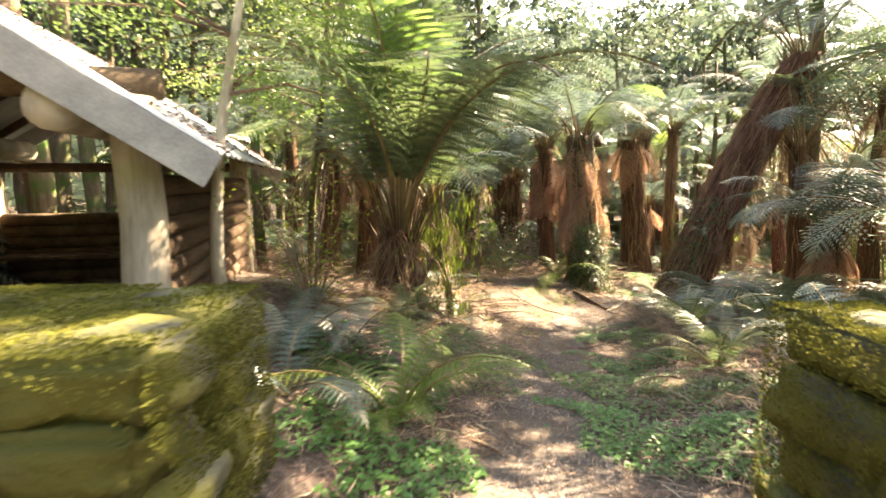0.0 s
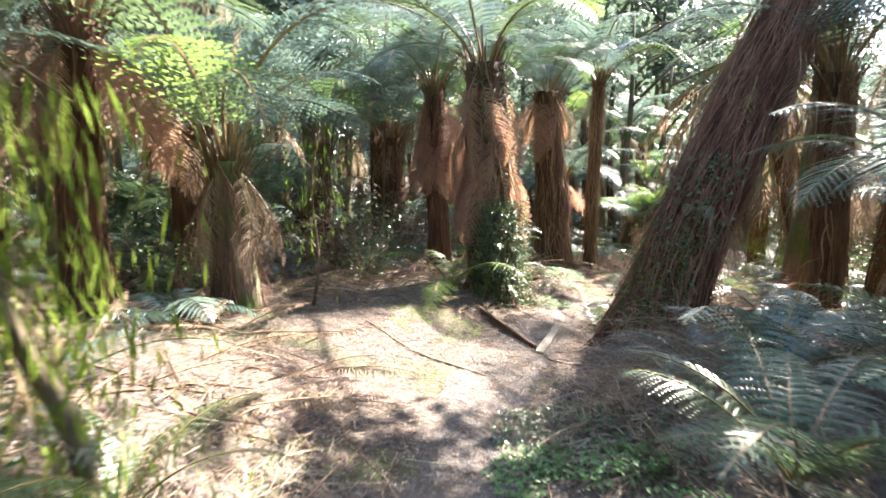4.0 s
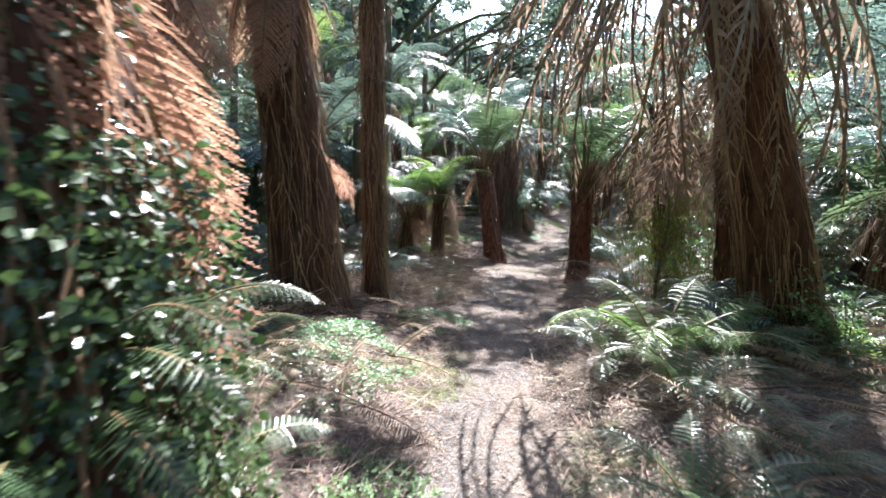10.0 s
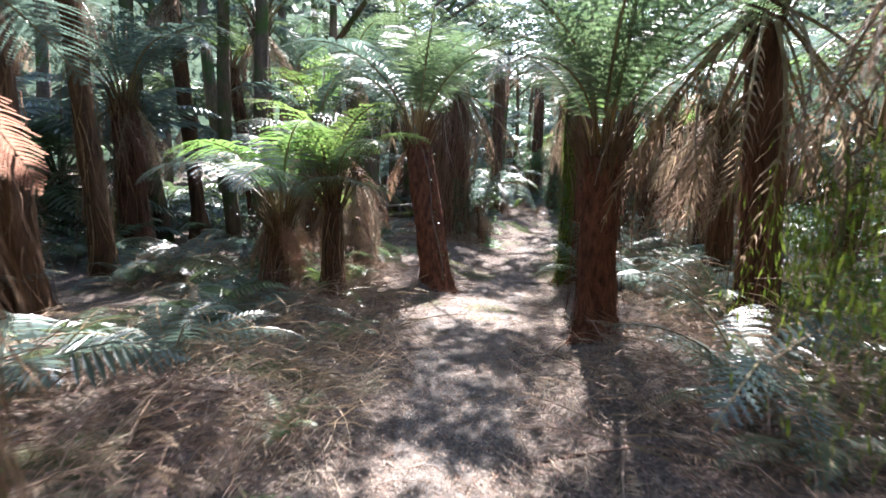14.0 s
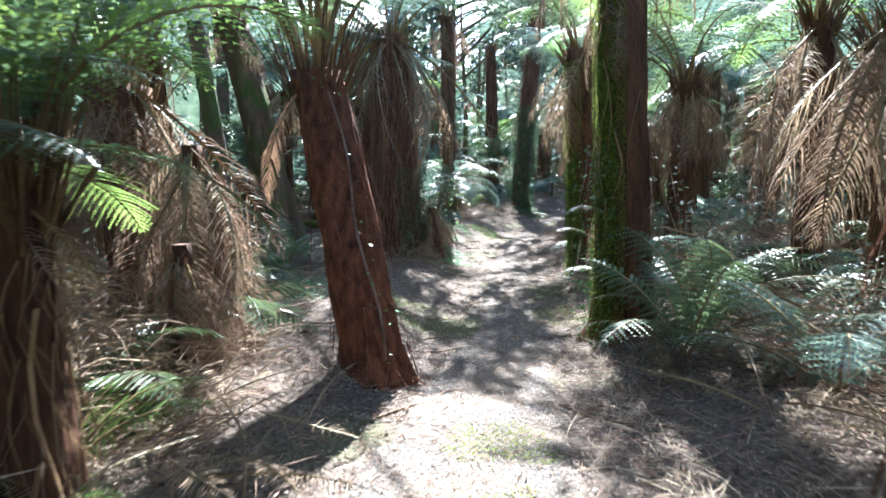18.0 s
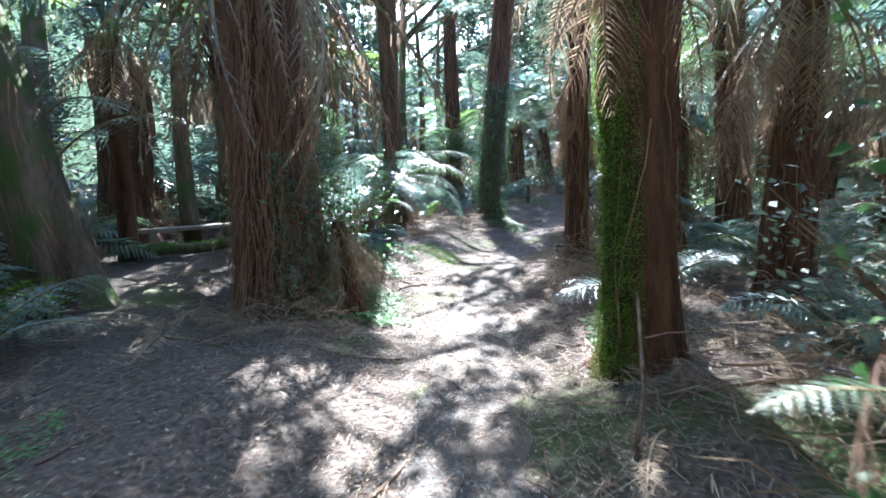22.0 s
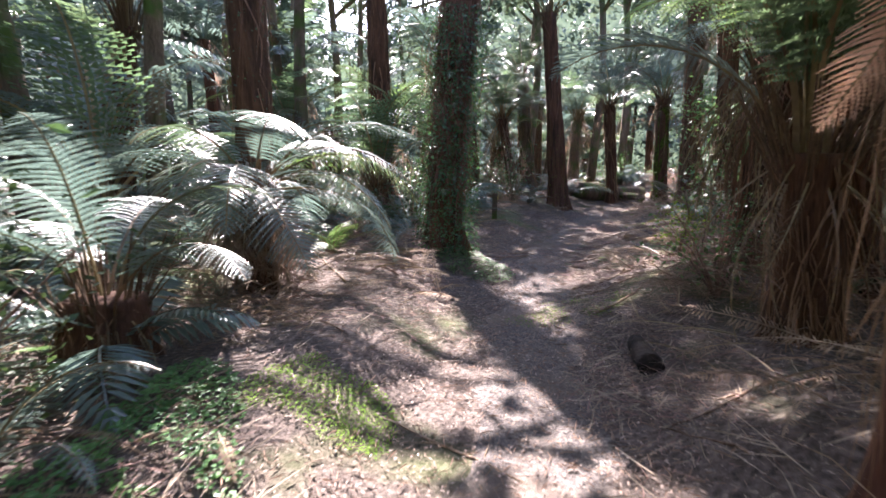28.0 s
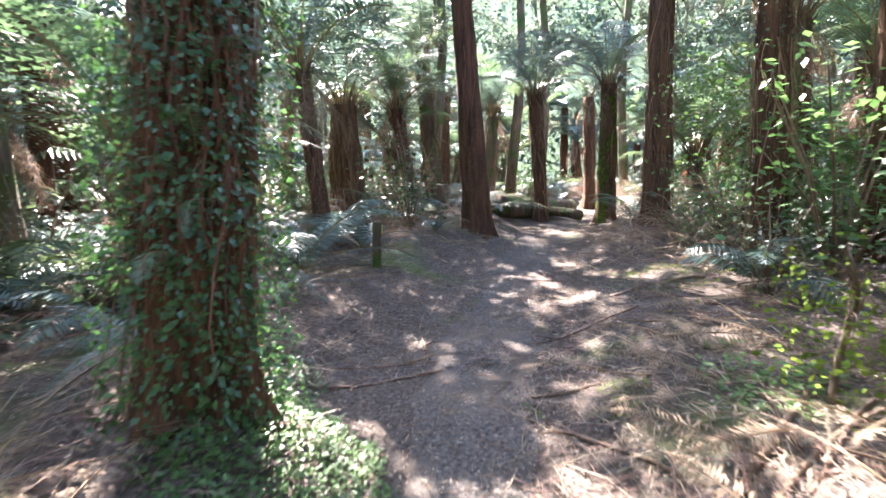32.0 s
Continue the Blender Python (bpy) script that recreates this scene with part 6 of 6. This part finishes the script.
for k, (x, y, s, g) in enumerate(((-0.75, 4.1, 0.8, 0), (-0.45, 5.3, 0.7, 2), (-1.3, 5.2, 0.7, 0), (-1.1, 3.6, 0.75, 0), (-0.15, 3.9, 0.5, 2), (1.6, 14.4, 1.0, 0), (0.6, 14.9, 1.1, 0), (2.6, 16.2, 1.1, 0), (-0.6, 14.2, 1.2, 0), (3.3, 16.8, 1.0, 0), (8.8, 18.6, 1.1, 0), (9.7, 19.3, 1.2, 0), (8.1, 18.9, 1.0, 2), (10.3, 18.5, 0.7, 2), (9.0, 17.3, 0.5, 2), (11.3, 15.1, 0.8, 2))):
    ground_fern(x, y, s, 8, g, 700 + k, "dark green fern in the shade beside dry stalks")


def slim_tree(x, y, height, bend, seed, material, count, spread, label, r=0.05, size=0.06, start=0.5, droop=False, bark=None):
    """A slim small-leaved tree with a bent stem, thin branches and a loose crown."""
    rr = random.Random(seed)
    top = thing("slim_tree", pose(x, y, ground_z(x, y) - 0.03), label, "tree", "slim trees")
    pts = [Vector((bend[0] * q ** 1.5 + 0.05 * math.sin(7 * q + seed), bend[1] * q ** 1.5 + 0.05 * math.cos(5 * q), height * q)) for q in [k / 9 for k in range(10)]]
    v, f = tube(pts, [r * (1.15 - 0.09 * k) for k in range(10)], 9, 0.06, seed)
    child("trunk", mesh_of("slim_trunk", v, f, bark or BARK, True), top)
    verts, faces = [], []
    for k in range(16):
        q = rr.uniform(start, 1)
        b = pts[min(8, int(q * 9))]
        a = rr.uniform(0, 6.28)
        e = b + Vector((math.cos(a), math.sin(a), rr.uniform(-0.1, 0.5))) * (spread * rr.uniform(0.5, 1.1))
        v, f = tube([b, b.lerp(e, 0.5) + Vector((0, 0, 0.12)), e], [r * 0.4, r * 0.25, r * 0.08], 5, 0.05, k)
        child("branch", mesh_of("slim_branch", v, f, STICK, True), top)
        for _ in range(count // 16):
            w = rr.uniform(0.25, 1.1)
            at = b.lerp(e, w) + Vector((rr.gauss(0, 0.2), rr.gauss(0, 0.2), rr.gauss(-0.05, 0.15)))
            ln = size * rr.uniform(0.5, 1.5)
            along = Vector((rr.gauss(0, 1), rr.gauss(0, 1), rr.gauss(-0.2, 0.5))).normalized() * ln
            if droop:
                along = Vector((rr.gauss(0, 0.2), rr.gauss(0, 0.2), -1)) * (ln * 3)
            leaf_quad(verts, faces, at, along, along.cross(Vector((rr.gauss(0, 0.6), rr.gauss(0, 0.6), 0.4))).normalized() * (ln * (0.16 if droop else 0.3)), 0)
    child("crown", mesh_of("slim_crown", verts, faces, material), top)


slim_tree(-1.95, 4.35, 4.4, (0.35, 0.7), 3, YOUNG, 9000, 1.6, "slim pale mossy tree with small yellow-green leaves before the shelter", 0.055, 0.036, bark=POST_WOOD)
slim_tree(-1.9, 7.4, 5.5, (0.7, -0.6), 4, YOUNG, 9000, 2.0, "slim tree with small yellow-green leaves behind the shelter", 0.05, 0.036)
slim_tree(0.75, 11.0, 2.2, (0.1, 0.1), 6, MOSS, 260, 0.25, "thin stem hung with pale green moss", 0.02, 0.035, 0.2, True)
slim_tree(0.05, 6.7, 1.7, (-0.1, -0.2), 7, MOSS, 1100, 0.26, "thin stem hung with pale green moss", 0.045, 0.04, 0.15, True)
slim_tree(-0.25, 5.75, 0.75, (0.05, 0.05), 8, FROND_DEAD, 60, 0.15, "thin dry brown stem beside the track", 0.03, 0.03, 0.6)
slim_tree(10.6, 14.2, 1.9, (-0.1, 0), 9, MOSS, 1700, 0.55, "thin stems hung with pale yellow-green moss", 0.02, 0.03, 0.2, True)
slim_tree(12.0, 14.9, 2.0, (0.1, 0), 10, MOSS, 1700, 0.65, "thin stems hung with pale yellow-green moss", 0.02, 0.03, 0.2, True)
slim_tree(27.6, 22.9, 0.8, (0.05, 0), 11, MOSS, 500, 0.18, "low stem hung with pale moss", 0.02, 0.04, 0.2)
slim_tree(32.6, 22.0, 2.6, (-0.3, 0.2), 12, HERB, 2200, 0.9, "slim young tree with fresh green leaves", 0.025, 0.06, 0.3)
# ---- litter ----
def litter(name, count, seed, material, near, far, size, thin, label, lift=0.012):
    rr = random.Random(seed)
    verts, faces = [], []
    a = TRACK_A
    i = 0
    while i < count:
        k = rr.randint(2, 17)
        q = rr.random()
        x = a[k, 0] + (a[k + 1, 0] - a[k, 0]) * q + rr.gauss(0, far)
        y = a[k, 1] + (a[k + 1, 1] - a[k, 1]) * q + rr.gauss(0, far)
        if rr.random() > (a[k + 1, 0] - a[k, 0] + abs(a[k + 1, 1] - a[k, 1])) / 5:
            continue
        d = math.hypot(x - a[k, 0] - (a[k + 1, 0] - a[k, 0]) * q, y - a[k, 1] - (a[k + 1, 1] - a[k, 1]) * q)
        if d < near * rr.random() * 2:
            continue
        i += 1
        ln = size * rr.uniform(0.4, 1.6)
        b = rr.uniform(0, 6.283)
        along = Vector((math.cos(b), math.sin(b), rr.uniform(-0.12, 0.3))) * ln
        across = Vector((-math.sin(b), math.cos(b), rr.uniform(-0.4, 0.4))) * (ln * thin)
        leaf_quad(verts, faces, Vector((x, y, ground_z(x, y) + lift + rr.random() * 0.02)), along, across, ln * 0.05)
    return tagged(new(name, mesh_of(name, verts, faces, material)), label, "leaf litter", kind="stuff")


litter("leaf_litter", 80000, 1, LITTER, 0.4, 1.5, 0.024, 0.2, "pale dry leaves scattered over the forest floor")
litter("frond_litter", 60000, 2, LITTER_RED, 0.5, 1.9, 0.07, 0.05, "brown dry frond pieces scattered over the forest floor")
litter("path_litter", 20000, 3, LITTER_RED, 0.0, 0.5, 0.018, 0.25, "small dry leaf bits trodden into the track")



def twig_litter(count, seed, material, label):
    """Thin broken stalks lying over one another beside the track."""
    rr = random.Random(seed)
    verts, faces = [], []
    while len(faces) < count * 2:
        k, q, g = rr.randint(3, 17), rr.random(), rr.choice((0.9, 1.6, 2.4))
        x = TRACK_A[k, 0] * (1 - q) + TRACK_A[k + 1, 0] * q + rr.gauss(0, g)
        y = TRACK_A[k, 1] * (1 - q) + TRACK_A[k + 1, 1] * q + rr.gauss(0, g)
        heap = noise.noise((x * 0.7, y * 0.7, seed)) + 0.35
        u, v = (x - SPAN[0]) / SPAN[2], (y - SPAN[1]) / SPAN[2]
        if COARSE[int(u)][int(v)][0] < 0.55 + 0.3 * noise.noise((x * 1.7, y * 1.7, 2)) + 0.5 * rr.random() ** 2 or (is_bare(x, y) and rr.random() > 0.12) or rr.random() > heap + 0.25:
            continue
        ln, b = rr.uniform(0.07, 0.5) * rr.uniform(0.5, 1), rr.uniform(0, 6.283)
        d = Vector((math.cos(b), math.sin(b), rr.gauss(0, 0.14))).normalized()
        t = d.cross(Vector((rr.gauss(0, 0.5), rr.gauss(0, 0.5), 1))).normalized() * rr.uniform(0.001, 0.0042)
        p = Vector((x, y, ground_z(x, y) + 0.012 + max(0, heap) * 0.12 * rr.random()))
        n = len(verts)
        side = t.cross(d) * 0.8 + d.cross(Vector((0, 0, 1))) * (ln * rr.uniform(-0.06, 0.06))
        verts += [p - t, p + t, p + d * ln * 0.5 + t + side, p + d * ln * 0.5 - t + side, p + d * ln]
        faces += [(n, n + 1, n + 2, n + 3), (n + 3, n + 2, n + 4)]
    tagged(new("twig_litter", mesh_of("twig_litter", verts, faces, material)), label, "twigs", kind="stuff")


twig_litter(30000, 4, TWIG, "pale broken stalks and twigs strewn beside the track")
twig_litter(26000, 5, LITTER_RED, "dark brown broken stalks strewn beside the track")
S = random.Random(9)
made = 0
while made < 190:
    k = S.randint(3, 16)
    q = S.random()
    x = TRACK_A[k, 0] * (1 - q) + TRACK_A[k + 1, 0] * q + S.gauss(0, 1.5)
    y = TRACK_A[k, 1] * (1 - q) + TRACK_A[k + 1, 1] * q + S.gauss(0, 1.5)
    if track_near(x, y)[0] < 0.55 or in_hut(x, y):
        continue
    made += 1
    stick(x, y, S.uniform(0.35, 1.7), S.uniform(0, 180), S.uniform(0.005, 0.015), 0, 900 + made)
for x, y, ln, an, r in ((28.7, 25.3, 0.9, -35, 0.013), (29.0, 25.6, 1.3, 15, 0.012), (27.4, 24.2, 1.2, 50, 0.014), (17.4, 21.45, 2.0, 5, 0.012), (16.8, 20.5, 1.1, 20, 0.01), (6.5, 11.7, 2.4, -20, 0.014), (8.9, 15.2, 1.0, 60, 0.012), (22.3, 24.0, 1.0, 70, 0.01), (26.9, 23.3, 2.2, -50, 0.02), (25.7, 23.2, 1.6, -35, 0.014), (27.6, 23.0, 2.0, -40, 0.022), (3.3, 8.1, 1.2, 20, 0.012), (3.4, 9.4, 1.0, -70, 0.012)):
    stick(x, y, ln, an, r, 0, int(x * 7 + y))
stick(18.3, 20.5, 2.1, 12, 0.014, 32, 71, label="long thin dead branch leaning against a mossy trunk")
stick(15.6, 17.9, 2.4, 150, 0.014, 28, 72, label="long thin dead branch leaning over the ferns")

marker = thing("marker_sign", pose(43.2, 20.9, ground_z(43.2, 20.9), 0, 0, 80), "small orange marker on a thin stake", "marker")
part("stake", box_bm(0.03, 0.03, 0.9, 0.004), STICK, marker, "", pose(0, 0, 0.4))
part("plate", box_bm(0.3, 0.02, 0.3, 0.01), ORANGE, marker, "orange plate", pose(0, -0.026, 0.8))
